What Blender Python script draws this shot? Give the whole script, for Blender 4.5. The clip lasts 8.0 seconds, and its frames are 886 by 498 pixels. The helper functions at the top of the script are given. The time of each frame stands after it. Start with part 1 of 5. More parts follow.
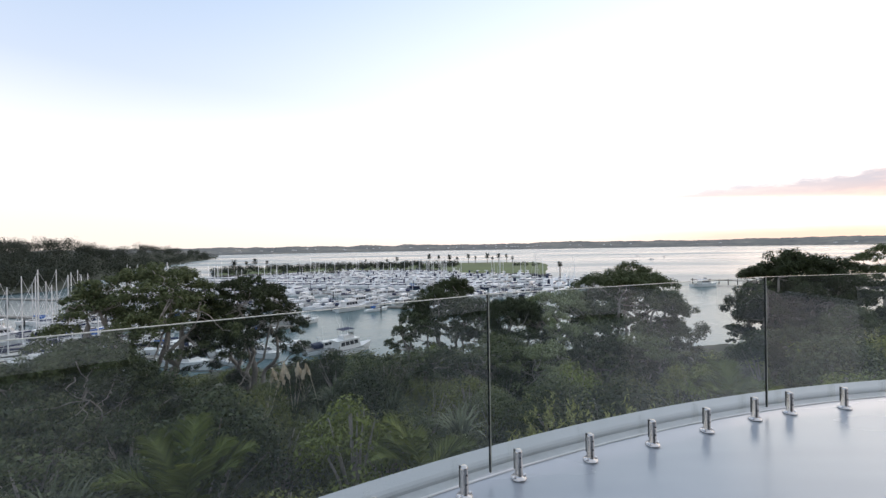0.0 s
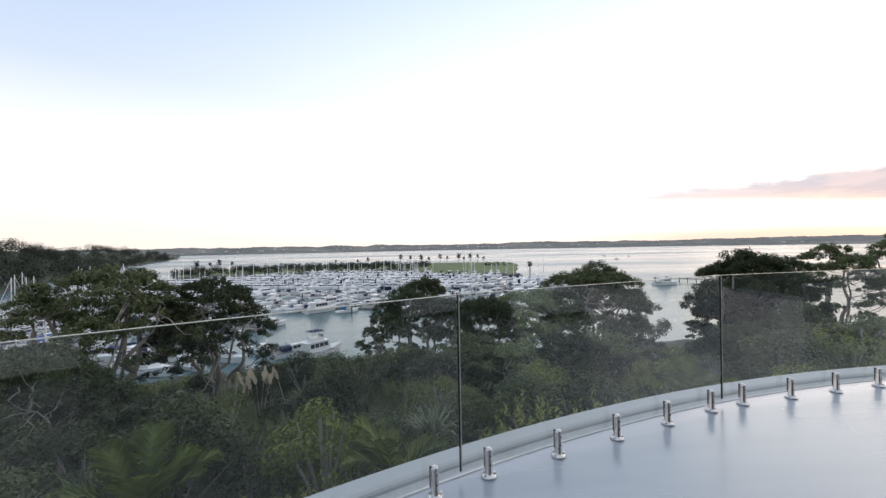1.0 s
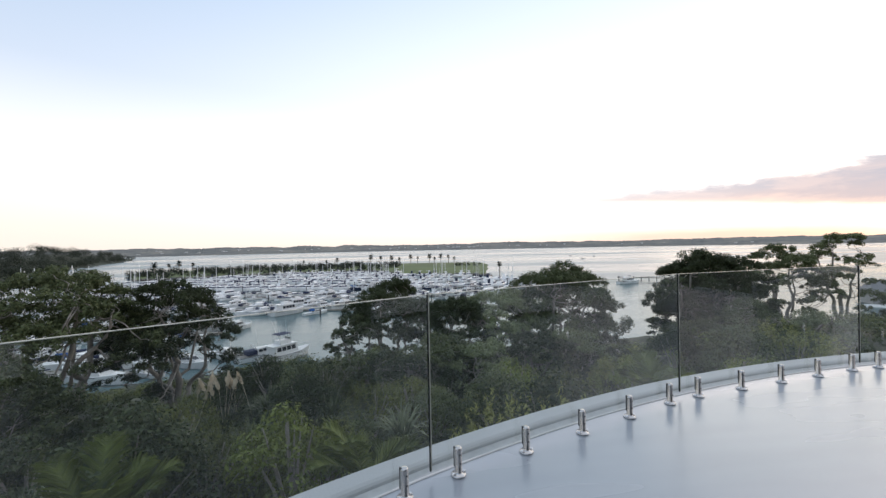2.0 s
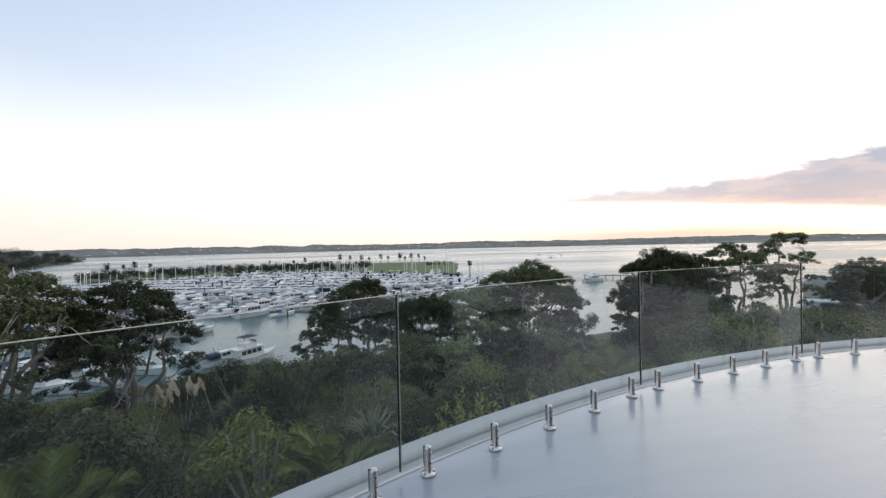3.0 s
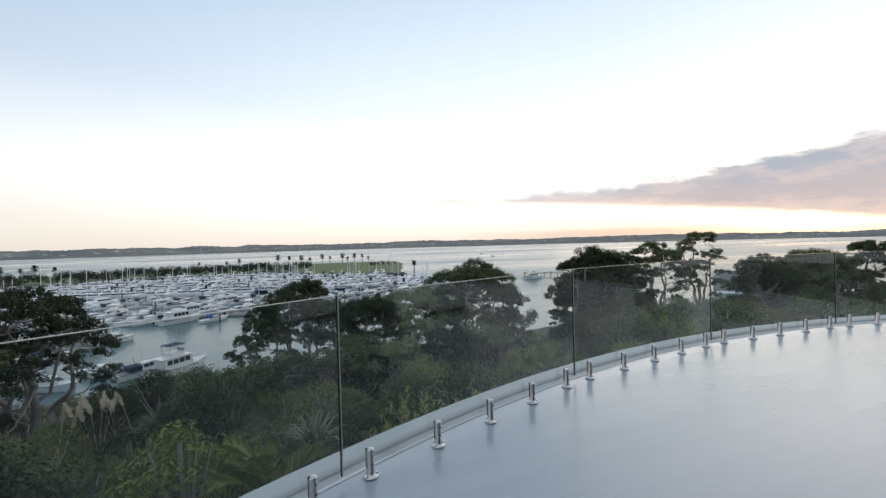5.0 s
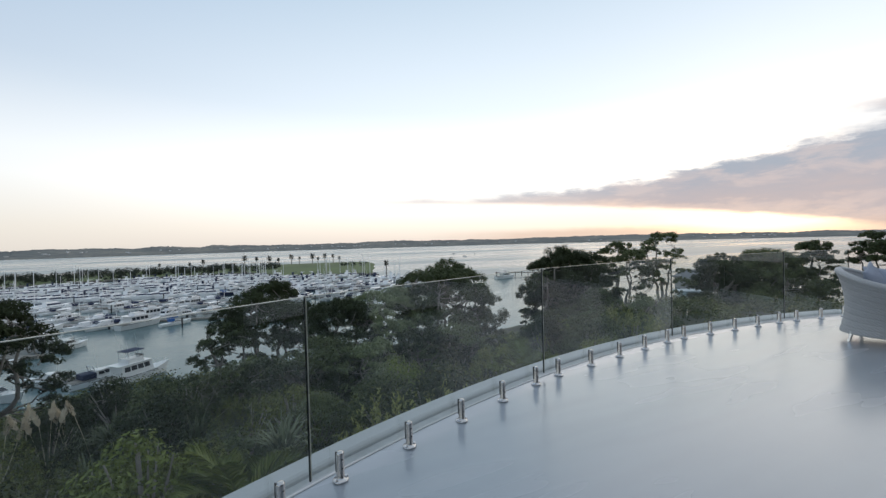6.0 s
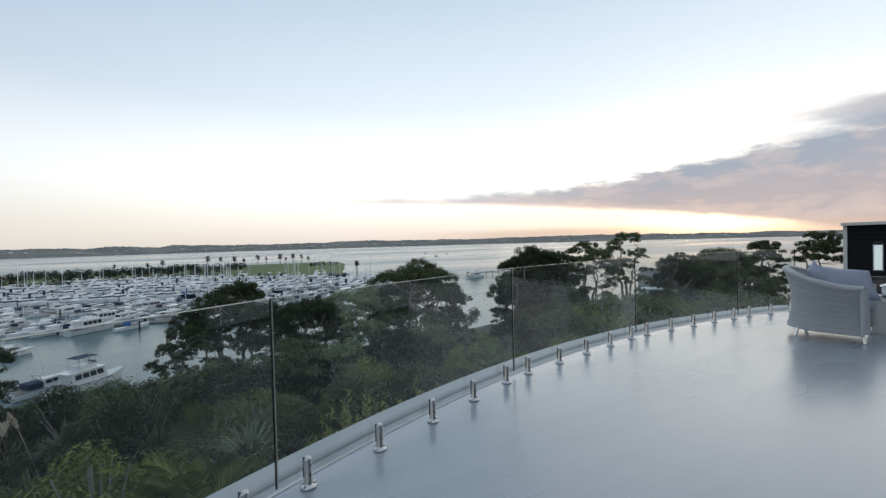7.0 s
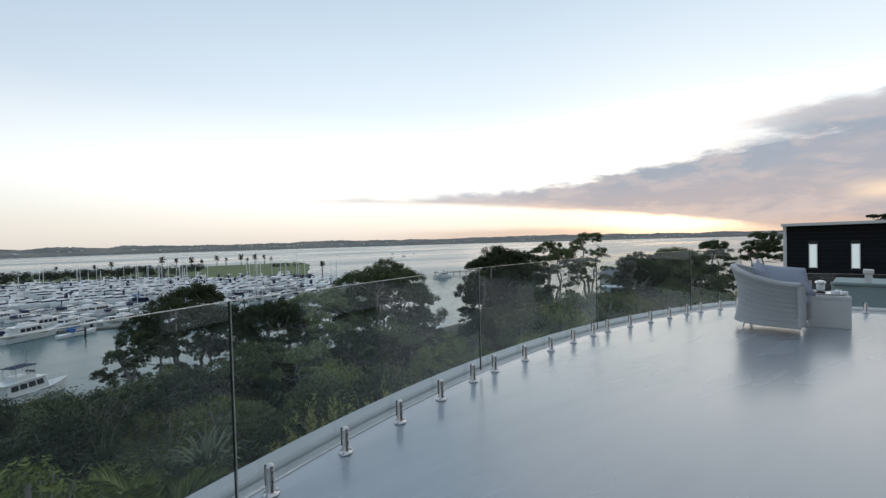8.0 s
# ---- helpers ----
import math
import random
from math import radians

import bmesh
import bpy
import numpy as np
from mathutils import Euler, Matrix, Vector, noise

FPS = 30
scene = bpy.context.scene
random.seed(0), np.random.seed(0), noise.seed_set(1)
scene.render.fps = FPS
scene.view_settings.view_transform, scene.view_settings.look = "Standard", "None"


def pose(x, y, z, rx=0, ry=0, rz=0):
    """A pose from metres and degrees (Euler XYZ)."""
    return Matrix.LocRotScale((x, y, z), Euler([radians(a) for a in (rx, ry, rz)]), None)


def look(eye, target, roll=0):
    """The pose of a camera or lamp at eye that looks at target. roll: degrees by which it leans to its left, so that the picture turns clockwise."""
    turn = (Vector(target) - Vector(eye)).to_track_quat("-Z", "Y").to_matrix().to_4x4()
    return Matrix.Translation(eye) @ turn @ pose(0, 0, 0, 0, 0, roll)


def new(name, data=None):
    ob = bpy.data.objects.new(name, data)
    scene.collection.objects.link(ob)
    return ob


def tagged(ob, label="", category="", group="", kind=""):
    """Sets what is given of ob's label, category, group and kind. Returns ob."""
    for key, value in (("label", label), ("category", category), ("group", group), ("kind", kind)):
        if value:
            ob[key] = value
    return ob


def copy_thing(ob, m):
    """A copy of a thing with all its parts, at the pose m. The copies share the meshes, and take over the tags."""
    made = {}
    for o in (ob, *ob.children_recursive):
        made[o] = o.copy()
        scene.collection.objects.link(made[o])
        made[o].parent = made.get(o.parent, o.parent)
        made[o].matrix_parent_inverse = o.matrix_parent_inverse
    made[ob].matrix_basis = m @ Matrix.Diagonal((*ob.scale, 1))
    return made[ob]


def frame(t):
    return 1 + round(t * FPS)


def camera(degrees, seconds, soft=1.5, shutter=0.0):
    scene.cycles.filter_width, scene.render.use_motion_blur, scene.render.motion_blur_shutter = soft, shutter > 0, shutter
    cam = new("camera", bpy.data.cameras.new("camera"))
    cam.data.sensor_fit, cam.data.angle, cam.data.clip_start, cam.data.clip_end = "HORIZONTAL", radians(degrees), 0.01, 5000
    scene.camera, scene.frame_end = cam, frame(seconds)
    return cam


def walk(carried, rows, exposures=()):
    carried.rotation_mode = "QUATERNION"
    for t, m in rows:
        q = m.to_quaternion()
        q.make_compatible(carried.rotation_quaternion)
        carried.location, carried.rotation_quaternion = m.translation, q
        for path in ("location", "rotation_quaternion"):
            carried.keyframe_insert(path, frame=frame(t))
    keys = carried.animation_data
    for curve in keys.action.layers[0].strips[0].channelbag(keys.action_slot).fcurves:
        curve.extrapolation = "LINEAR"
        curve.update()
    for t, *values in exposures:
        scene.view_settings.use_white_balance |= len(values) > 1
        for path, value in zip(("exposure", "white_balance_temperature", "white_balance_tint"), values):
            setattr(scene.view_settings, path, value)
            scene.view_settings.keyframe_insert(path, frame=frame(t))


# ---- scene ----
cam = camera(95.84, 8.0, soft=1.4)
EYE = 1.3
# seconds, x, y, turn to the right, tilt up, lean to the right
ROWS = [
    (0.0, -0.0000, -0.0000, -0.000, -0.211, 0.955),
    (0.5, 0.0036, 0.0009, 1.902, -0.217, 1.051),
    (1.0, 0.0086, 0.0022, 4.043, -0.251, 1.034),
    (1.5, 0.0104, -0.0013, 6.127, -0.247, 1.046),
    (3.0, 0.0207, -0.0045, 12.468, -0.455, 1.223),
    (3.5, 0.0239, -0.0079, 14.459, -0.537, 1.325),
    (4.0, 0.0309, -0.0081, 16.565, -0.629, 1.465),
    (4.5, 0.0312, -0.0108, 18.485, -0.690, 1.495),
    (6.0, 0.0426, -0.0178, 24.387, -0.815, 1.554),
    (6.5, 0.0461, -0.0121, 26.338, -0.883, 1.553),
    (7.0, 0.0505, -0.0097, 28.474, -0.942, 1.553),
    (7.5, 0.0543, -0.0098, 30.641, -1.018, 1.541),
    (8.0, 0.0573, -0.0094, 33.105, -1.067, 1.612),
]
walk(cam, [(t, pose(x, y, EYE, 90 + tilt, 0, -turn) @ pose(0, 0, 0, 0, 0, -lean)) for t, x, y, turn, tilt, lean in ROWS],
     exposures=[(0.0, 0.28, 6500, 14), (1.5, 0.25, 6500, 13), (3.0, 0.12, 6450, 11), (4.5, 0.0, 6350, 9), (6.5, -0.22, 6200, 7), (8.0, -0.26, 6150, 6)])

# ---- world and light ----
SUN_AZ, SUN_EL = 63.0, 2.0
WATER = -21.0


def direction(az, el):
    a, e = radians(az), radians(el)
    return Vector((math.sin(a) * math.cos(e), math.cos(a) * math.cos(e), math.sin(e)))


class Nodes:
    """Short hand for building a node tree."""

    def __init__(self, tree):
        self.tree = tree
        tree.nodes.clear()

    def add(self, kind, **settings):
        n = self.tree.nodes.new(kind)
        ins = settings.pop("ins", {})
        for key, value in settings.items():
            setattr(n, key, value)
        for key, value in ins.items():
            if isinstance(value, bpy.types.NodeSocket):
                self.tree.links.new(value, n.inputs[key])
            else:
                n.inputs[key].default_value = value
        return n

    def math(self, op, a, b=0.0, clamp=False):
        return self.add("ShaderNodeMath", operation=op, use_clamp=clamp, ins={0: a, 1: b}).outputs[0]

    def step(self, v, lo, hi, a=0.0, b=1.0):
        n = self.add("ShaderNodeMapRange", interpolation_type="SMOOTHSTEP", ins={0: v, 1: lo, 2: hi, 3: a, 4: b})
        return n.outputs[0]

    def mix(self, f, a, b, blend="MIX"):
        n = self.add("ShaderNodeMix", data_type="RGBA", blend_type=blend)
        for i, v in ((0, f), (6, a), (7, b)):
            if isinstance(v, bpy.types.NodeSocket):
                self.tree.links.new(v, n.inputs[i])
            else:
                n.inputs[i].default_value = v if i == 0 else (*v[:3], 1)
        return n.outputs[2]

    def ramp(self, f, stops):
        n = self.add("ShaderNodeValToRGB", ins={0: f})
        el = n.color_ramp.elements
        el[0].position, el[0].color = stops[0][0], (*stops[0][1], 1)
        el[1].position, el[1].color = stops[-1][0], (*stops[-1][1], 1)
        for p, c in stops[1:-1]:
            e = el.new(p)
            e.color = (*c, 1)
        return n.outputs[0]

    def noise(self, vec, scale, detail=4.0, rough=0.55, distortion=0.0):
        n = self.add("ShaderNodeTexNoise", ins={"Scale": scale, "Detail": detail, "Roughness": rough, "Distortion": distortion})
        if vec is not None:
            self.tree.links.new(vec, n.inputs["Vector"])
        return n.outputs[0]


def make_sky():
    world = bpy.data.worlds.new("dusk_sky")
    scene.world = world
    world.use_nodes = True
    n = Nodes(world.node_tree)
    way = n.add("ShaderNodeTexCoord").outputs["Generated"]
    xyz = n.add("ShaderNodeSeparateXYZ", ins={0: way}).outputs
    el = n.math("MULTIPLY", n.math("ARCSINE", xyz[2]), 57.2958)
    az = n.math("MULTIPLY", n.math("ARCTAN2", xyz[0], xyz[1]), 57.2958)
    nishita = n.add("ShaderNodeTexSky", sky_type="NISHITA", sun_disc=False, sun_elevation=radians(4), sun_rotation=radians(SUN_AZ),
                    air_density=1.0, dust_density=1.5, ozone_density=1.5).outputs[0]
    e01 = n.math("DIVIDE", el, 90.0, clamp=True)
    away = n.ramp(e01, [(0, (1.00, 0.91, 0.81)), (0.035, (1.02, 0.95, 0.86)), (0.075, (1.04, 1.01, 0.97)), (0.12, (1.03, 1.06, 1.09)), (0.22, (0.64, 0.75, 0.90)), (0.36, (0.43, 0.59, 0.81)), (0.62, (0.62, 0.72, 0.87)), (1, (0.80, 0.84, 0.90))])
    near = n.ramp(e01, [(0, (1.12, 0.96, 0.84)), (0.03, (1.42, 1.24, 1.08)), (0.09, (1.85, 1.75, 1.66)), (0.20, (1.15, 1.22, 1.30)), (0.36, (0.78, 0.91, 1.05)), (0.62, (0.76, 0.83, 0.93)), (1, (0.80, 0.84, 0.90))])
    sun = direction(SUN_AZ, SUN_EL)
    dot = n.add("ShaderNodeVectorMath", operation="DOT_PRODUCT", ins={0: way, 1: sun}).outputs["Value"]
    side = n.step(dot, -0.35, 0.85)
    grad = n.mix(side, away, near)
    base = n.mix(0.12, grad, n.mix(1.0, nishita, (0.16, 0.16, 0.16), "MULTIPLY"))
    # glow round the hidden sun, flattened along the horizon
    da = n.math("DIVIDE", n.math("SUBTRACT", az, SUN_AZ), 7.5)
    de = n.math("DIVIDE", n.math("SUBTRACT", el, 1.7), 1.5)
    g = n.math("POWER", 2.718, n.math("MULTIPLY", n.math("ADD", n.math("MULTIPLY", da, da), n.math("MULTIPLY", de, de)), -1.0))
    base = n.mix(n.math("MULTIPLY", g, 0.95), base, (3.8, 2.7, 1.5))
    # the bank of cloud over the sunset
    stretch = n.add("ShaderNodeCombineXYZ", ins={0: n.math("MULTIPLY", az, 0.10), 1: n.math("MULTIPLY", el, 0.30), 2: 0.0}).outputs[0]
    lump = n.math("SUBTRACT", n.noise(stretch, 1.0, 7.0, 0.58, 0.3), 0.5)
    fine = n.math("SUBTRACT", n.noise(stretch, 3.5, 5.0, 0.6), 0.5)
    rise = n.math("MAXIMUM", n.math("SUBTRACT", az, 18.0), 0.0)
    rough = n.step(az, 12.0, 62.0, 0.25, 1.0)
    wob = n.math("MULTIPLY", rough, n.math("ADD", n.math("MULTIPLY", lump, 5.5), n.math("MULTIPLY", fine, 2.4)))
    top = n.math("ADD", n.math("ADD", 6.5, n.math("MULTIPLY", n.math("MULTIPLY", rise, rise), 0.0013)), wob)
    bottom = n.math("ADD", n.math("ADD", 5.6, n.math("MULTIPLY", n.math("MULTIPLY", rise, rise), -0.0017)), n.math("MULTIPLY", wob, 0.22))
    upper = n.step(n.math("SUBTRACT", top, el), -0.5, 1.2)
    lower = n.step(n.math("SUBTRACT", el, bottom), -0.35, 0.5)
    begin = n.step(n.math("ADD", az, n.math("MULTIPLY", lump, 12.0)), 6.0, 24.0)
    finish = n.step(az, 175.0, 120.0)
    mask = n.math("MULTIPLY", n.math("MULTIPLY", upper, lower), n.math("MULTIPLY", begin, finish))
    thick = n.math("MAXIMUM", n.math("ADD", 0.9, n.math("MULTIPLY", n.math("MULTIPLY", rise, rise), 0.0034)), 1.5)
    hgt = n.math("DIVIDE", n.math("DIVIDE", n.math("SUBTRACT", el, bottom), thick), 1.22, clamp=True)
    shade = n.ramp(n.math("ADD", hgt, n.math("MULTIPLY", n.math("ADD", n.math("MULTIPLY", fine, 0.7), lump), 0.6), clamp=True), [(0, (0.98, 0.72, 0.60)), (0.20, (0.60, 0.51, 0.52)), (0.48, (0.49, 0.475, 0.53)), (0.68, (0.41, 0.45, 0.53)), (0.82, (0.48, 0.51, 0.58)), (1, (0.86, 0.75, 0.70))])
    # a second, higher bank further round
    mid = n.math("ADD", 10.9, n.math("MULTIPLY", n.math("SUBTRACT", az, 72.0), 0.05))
    off = n.math("ABSOLUTE", n.math("SUBTRACT", n.math("ADD", el, n.math("MULTIPLY", wob, 0.6)), mid))
    bank = n.math("MULTIPLY", n.step(off, 2.7, 1.2), n.math("MULTIPLY", n.step(n.math("ADD", az, n.math("MULTIPLY", wob, 3.0)), 63.0, 76.0), finish))
    shade = n.mix(n.step(n.noise(stretch, 1.7, 5.0, 0.6, 0.4), 0.46, 0.66, 0.0, 0.55), shade, (0.80, 0.64, 0.60))
    shade = n.mix(n.math("MULTIPLY", bank, n.step(el, 10.2, 12.6, 0.0, 0.6)), shade, (0.82, 0.72, 0.71))
    mask = n.math("MAXIMUM", mask, bank)
    base = n.mix(n.math("MULTIPLY", mask, n.step(az, 20.0, 58.0, 0.68, 0.95)), base, shade)
    # a lit break in the bank near the horizon, further round
    ga, ge = n.math("DIVIDE", n.math("SUBTRACT", n.math("ADD", az, wob), 81.5), 3.2), n.math("DIVIDE", n.math("SUBTRACT", el, 3.9), 0.9)
    gap = n.math("POWER", 2.718, n.math("MULTIPLY", n.math("ADD", n.math("MULTIPLY", ga, ga), n.math("MULTIPLY", ge, ge)), -1.0))
    base = n.mix(n.math("MULTIPLY", gap, 0.75), base, (1.45, 1.05, 0.72))
    # low haze cloud close to the horizon
    low = n.math("MULTIPLY", n.step(n.math("ADD", el, n.math("MULTIPLY", wob, 0.25)), 2.0, 0.9), n.step(n.math("ADD", az, n.math("MULTIPLY", wob, 6.0)), 18.0, 42.0))
    low = n.math("MULTIPLY", low, n.math("SUBTRACT", 1.0, n.math("MULTIPLY", g, 0.85)))
    base = n.mix(n.math("MULTIPLY", low, 0.65), base, (0.86, 0.60, 0.46))
    bg = n.add("ShaderNodeBackground", ins={"Color": base, "Strength": 1.0})
    n.add("ShaderNodeOutputWorld", ins={0: bg.outputs[0]})


make_sky()
sun_lamp = new("sun", bpy.data.lights.new("sun", "SUN"))
sun_lamp.data.energy, sun_lamp.data.angle, sun_lamp.data.color = 0.3, radians(55), (1.0, 0.78, 0.55)
sun_lamp.matrix_world = look((0, 0, 0), -direction(SUN_AZ, 14.0))


# ---- materials ----
def material(name, colour, rough=0.6, metal=0.0, spread=0.25, scale=4.0, fine=40.0, bump=0.15, tint=None, by_object=0.0, by_island=0.0, spec=0.5, stretch=(1, 1, 1), rough_spread=0.1):
    """Colour varied at two scales, with fine relief."""
    m = bpy.data.materials.new(name)
    m.use_nodes = True
    n = Nodes(m.node_tree)
    pos = n.add("ShaderNodeTexCoord").outputs["Object"]
    if stretch != (1, 1, 1):
        pos = n.add("ShaderNodeMapping", ins={0: pos, 3: stretch}).outputs[0]
    big, small = n.noise(pos, scale, 5.0), n.noise(pos, fine, 4.0)
    f = n.math("ADD", n.math("MULTIPLY", n.math("SUBTRACT", big, 0.5), 2.0 * spread), n.math("MULTIPLY", n.math("SUBTRACT", small, 0.5), spread))
    if by_object:
        f = n.math("ADD", f, n.math("MULTIPLY", n.math("SUBTRACT", n.add("ShaderNodeObjectInfo").outputs["Random"], 0.5), by_object))
    if by_island:
        f = n.math("ADD", f, n.math("MULTIPLY", n.math("SUBTRACT", n.add("ShaderNodeNewGeometry").outputs["Random Per Island"], 0.5), by_island))
    dark = tuple(c * 0.45 for c in colour)
    light = tuple(min(1.0, c * 1.55) for c in (tint or colour))
    col = n.ramp(n.math("ADD", f, 0.5, clamp=True), [(0, dark), (0.5, colour), (1, light)])
    r = n.math("ADD", rough, n.math("MULTIPLY", n.math("SUBTRACT", big, 0.5), rough_spread * 2), clamp=True)
    b = n.add("ShaderNodeBump", ins={"Strength": bump, "Distance": 0.02, "Height": small})
    p = n.add("ShaderNodeBsdfPrincipled", ins={"Base Color": col, "Roughness": r, "Metallic": metal, "Specular IOR Level": spec, "Normal": b.outputs[0]})
    n.add("ShaderNodeOutputMaterial", ins={0: p.outputs[0]})
    return m


def leaf_material(name, colour, tint, by_object=0.6):
    m = bpy.data.materials.new(name)
    m.use_nodes = True
    n = Nodes(m.node_tree)
    isl = n.add("ShaderNodeNewGeometry").outputs["Random Per Island"]
    pos = n.add("ShaderNodeTexCoord").outputs["Object"]
    f = n.math("ADD", n.math("MULTIPLY", isl, 0.40), n.math("MULTIPLY", n.noise(pos, 0.9, 4.0), 0.60))
    f = n.math("ADD", f, n.math("MULTIPLY", n.math("SUBTRACT", n.add("ShaderNodeObjectInfo").outputs["Random"], 0.5), by_object), clamp=True)
    col = n.ramp(f, [(0.0, tuple(c * 0.4 for c in colour)), (0.5, colour), (1.0, tint)])
    p = n.add("ShaderNodeBsdfPrincipled", ins={"Base Color": col, "Roughness": 0.6, "Specular IOR Level": 0.18})
    t = n.add("ShaderNodeBsdfTranslucent", ins={"Color": col})
    mix = n.add("ShaderNodeMixShader", ins={0: 0.14, 1: p.outputs[0], 2: t.outputs[0]})
    n.add("ShaderNodeOutputMaterial", ins={0: mix.outputs[0]})
    return m


def glass_material(name, tint=(0.90, 0.94, 0.93), haze=0.0):
    """A thin clear pane: straight through, with the gloss of glass on top."""
    m = bpy.data.materials.new(name)
    m.use_nodes = True
    n = Nodes(m.node_tree)
    clear = n.add("ShaderNodeBsdfTransparent", ins={"Color": (*tint, 1)})
    gloss = n.add("ShaderNodeBsdfGlossy", ins={"Color": (1, 1, 1, 1), "Roughness": 0.0})
    fres = n.add("ShaderNodeFresnel", ins={"IOR": 1.5})
    mix = n.add("ShaderNodeMixShader", ins={0: n.math("MULTIPLY", fres.outputs[0], 1.8, clamp=True), 1: clear.outputs[0], 2: gloss.outputs[0]})
    last = mix.outputs[0]
    if haze:
        # pale diffuse colour mixed in to imitate the veil of reflections on the pane
        veil = n.add("ShaderNodeBsdfDiffuse", ins={"Color": (0.75, 0.77, 0.78, 1)})
        pos = n.add("ShaderNodeTexCoord").outputs["Object"]
        k = n.math("MULTIPLY", n.noise(pos, 1.3, 3.0), haze * 2)
        last = n.add("ShaderNodeMixShader", ins={0: k, 1: last, 2: veil.outputs[0]}).outputs[0]
    n.add("ShaderNodeOutputMaterial", ins={0: last})
    return m


def water_material():
    m = bpy.data.materials.new("sea_water")
    m.use_nodes = True
    n = Nodes(m.node_tree)
    pos = n.add("ShaderNodeNewGeometry").outputs["Position"]
    swell = n.noise(n.add("ShaderNodeMapping", ins={0: pos, 3: (0.05, 0.12, 0.1)}).outputs[0], 1.0, 4.0, 0.6)
    chop = n.noise(n.add("ShaderNodeMapping", ins={0: pos, 3: (0.5, 0.9, 1.0)}).outputs[0], 1.0, 4.0, 0.6)
    patch = n.noise(n.add("ShaderNodeMapping", ins={0: pos, 3: (0.002, 0.006, 0.01)}).outputs[0], 1.0, 4.0, 0.55)
    h = n.math("ADD", n.math("MULTIPLY", swell, 0.6), n.math("MULTIPLY", chop, 0.25))
    b = n.add("ShaderNodeBump", ins={"Strength": 0.34, "Distance": 0.5, "Height": h})
    col = n.ramp(patch, [(0.3, (0.085, 0.145, 0.155)), (0.7, (0.125, 0.19, 0.20))])
    r = n.step(patch, 0.35, 0.65, 0.18, 0.36)
    p = n.add("ShaderNodeBsdfPrincipled", ins={"Base Color": col, "Roughness": r, "IOR": 1.33, "Normal": b.outputs[0]})
    n.add("ShaderNodeOutputMaterial", ins={0: p.outputs[0]})
    return m


def deck_material():
    """Pale grey coated membrane with a satin sheen, trowel marks and faint stains."""
    m = bpy.data.materials.new("deck_membrane")
    m.use_nodes = True
    n = Nodes(m.node_tree)
    pos = n.add("ShaderNodeTexCoord").outputs["Object"]
    streak = n.noise(n.add("ShaderNodeMapping", ins={0: pos, 2: (0, 0, 0.5), 3: (0.7, 4.0, 1.0)}).outputs[0], 1.0, 1.5, 0.5)
    blot = n.noise(pos, 0.6, 3.0, 0.5)
    f = n.math("ADD", n.math("MULTIPLY", streak, 0.5), n.math("MULTIPLY", blot, 0.5))
    col = n.ramp(f, [(0.3, (0.236, 0.266, 0.300)), (0.5, (0.278, 0.308, 0.343)), (0.7, (0.316, 0.346, 0.380))])
    r = n.step(f, 0.3, 0.7, 0.19, 0.31)
    grain = n.noise(pos, 160.0, 2.0)
    b = n.add("ShaderNodeBump", ins={"Strength": 0.03, "Distance": 0.001, "Height": grain})
    p = n.add("ShaderNodeBsdfPrincipled", ins={"Base Color": col, "Roughness": r, "Specular IOR Level": 0.95, "Coat Weight": 0.8, "Coat Roughness": 0.30, "Coat IOR": 1.5, "Normal": b.outputs[0]})
    n.add("ShaderNodeOutputMaterial", ins={0: p.outputs[0]})
    return m


DECK = deck_material()
KERB = material("painted_kerb", (0.475, 0.495, 0.505), 0.55, spread=0.10, scale=1.5, fine=60, bump=0.1)
GRIME = material("weathered_gutter_band", (0.44, 0.455, 0.46), 0.5, spread=0.30, scale=3.0, fine=30)
STEEL = material("brushed_stainless_steel", (0.55, 0.54, 0.53), 0.22, 1.0, spread=0.15, scale=8, fine=200, bump=0.05)
BLACK = material("dark_slot", (0.02, 0.02, 0.02), 0.6)
GLASS = glass_material("balustrade_glass", (0.88, 0.92, 0.91), haze=0.004)
def edge_material():
    """Ground glass edge that lets light bleed through."""
    m = bpy.data.materials.new("polished_glass_edge")
    m.use_nodes = True
    n = Nodes(m.node_tree)
    t = n.add("ShaderNodeBsdfTranslucent", ins={"Color": (0.78, 0.78, 0.70, 1)})
    p = n.add("ShaderNodeBsdfPrincipled", ins={"Base Color": (0.60, 0.61, 0.56, 1), "Roughness": 0.14, "Specular IOR Level": 1.0, "Coat Weight": 1.0, "Coat Roughness": 0.1})
    mix = n.add("ShaderNodeMixShader", ins={0: 0.4, 1: p.outputs[0], 2: t.outputs[0]})
    n.add("ShaderNodeOutputMaterial", ins={0: mix.outputs[0]})
    return m


EDGE = edge_material()
SIDE = material("dark_glass_side_edge", (0.012, 0.015, 0.014), 0.25, spread=0.2)
WATERM = water_material()
SOIL = material("hillside_earth_and_litter", (0.035, 0.040, 0.020), 0.9, spread=0.7, scale=0.15, fine=3.0, bump=0.6, tint=(0.05, 0.06, 0.025))
GRASS = material("mown_grass", (0.115, 0.145, 0.05), 0.9, spread=0.4, scale=0.03, fine=0.6, bump=0.4)
BARK = material("grey_brown_bark", (0.30, 0.27, 0.235), 0.9, spread=0.45, scale=3, fine=25, bump=0.6)
TWIG = material("bleached_twigs", (0.24, 0.21, 0.17), 0.9, spread=0.4)
LEAF_DARK = leaf_material("dark_pohutukawa_leaf", (0.058, 0.076, 0.032), (0.180, 0.205, 0.095))
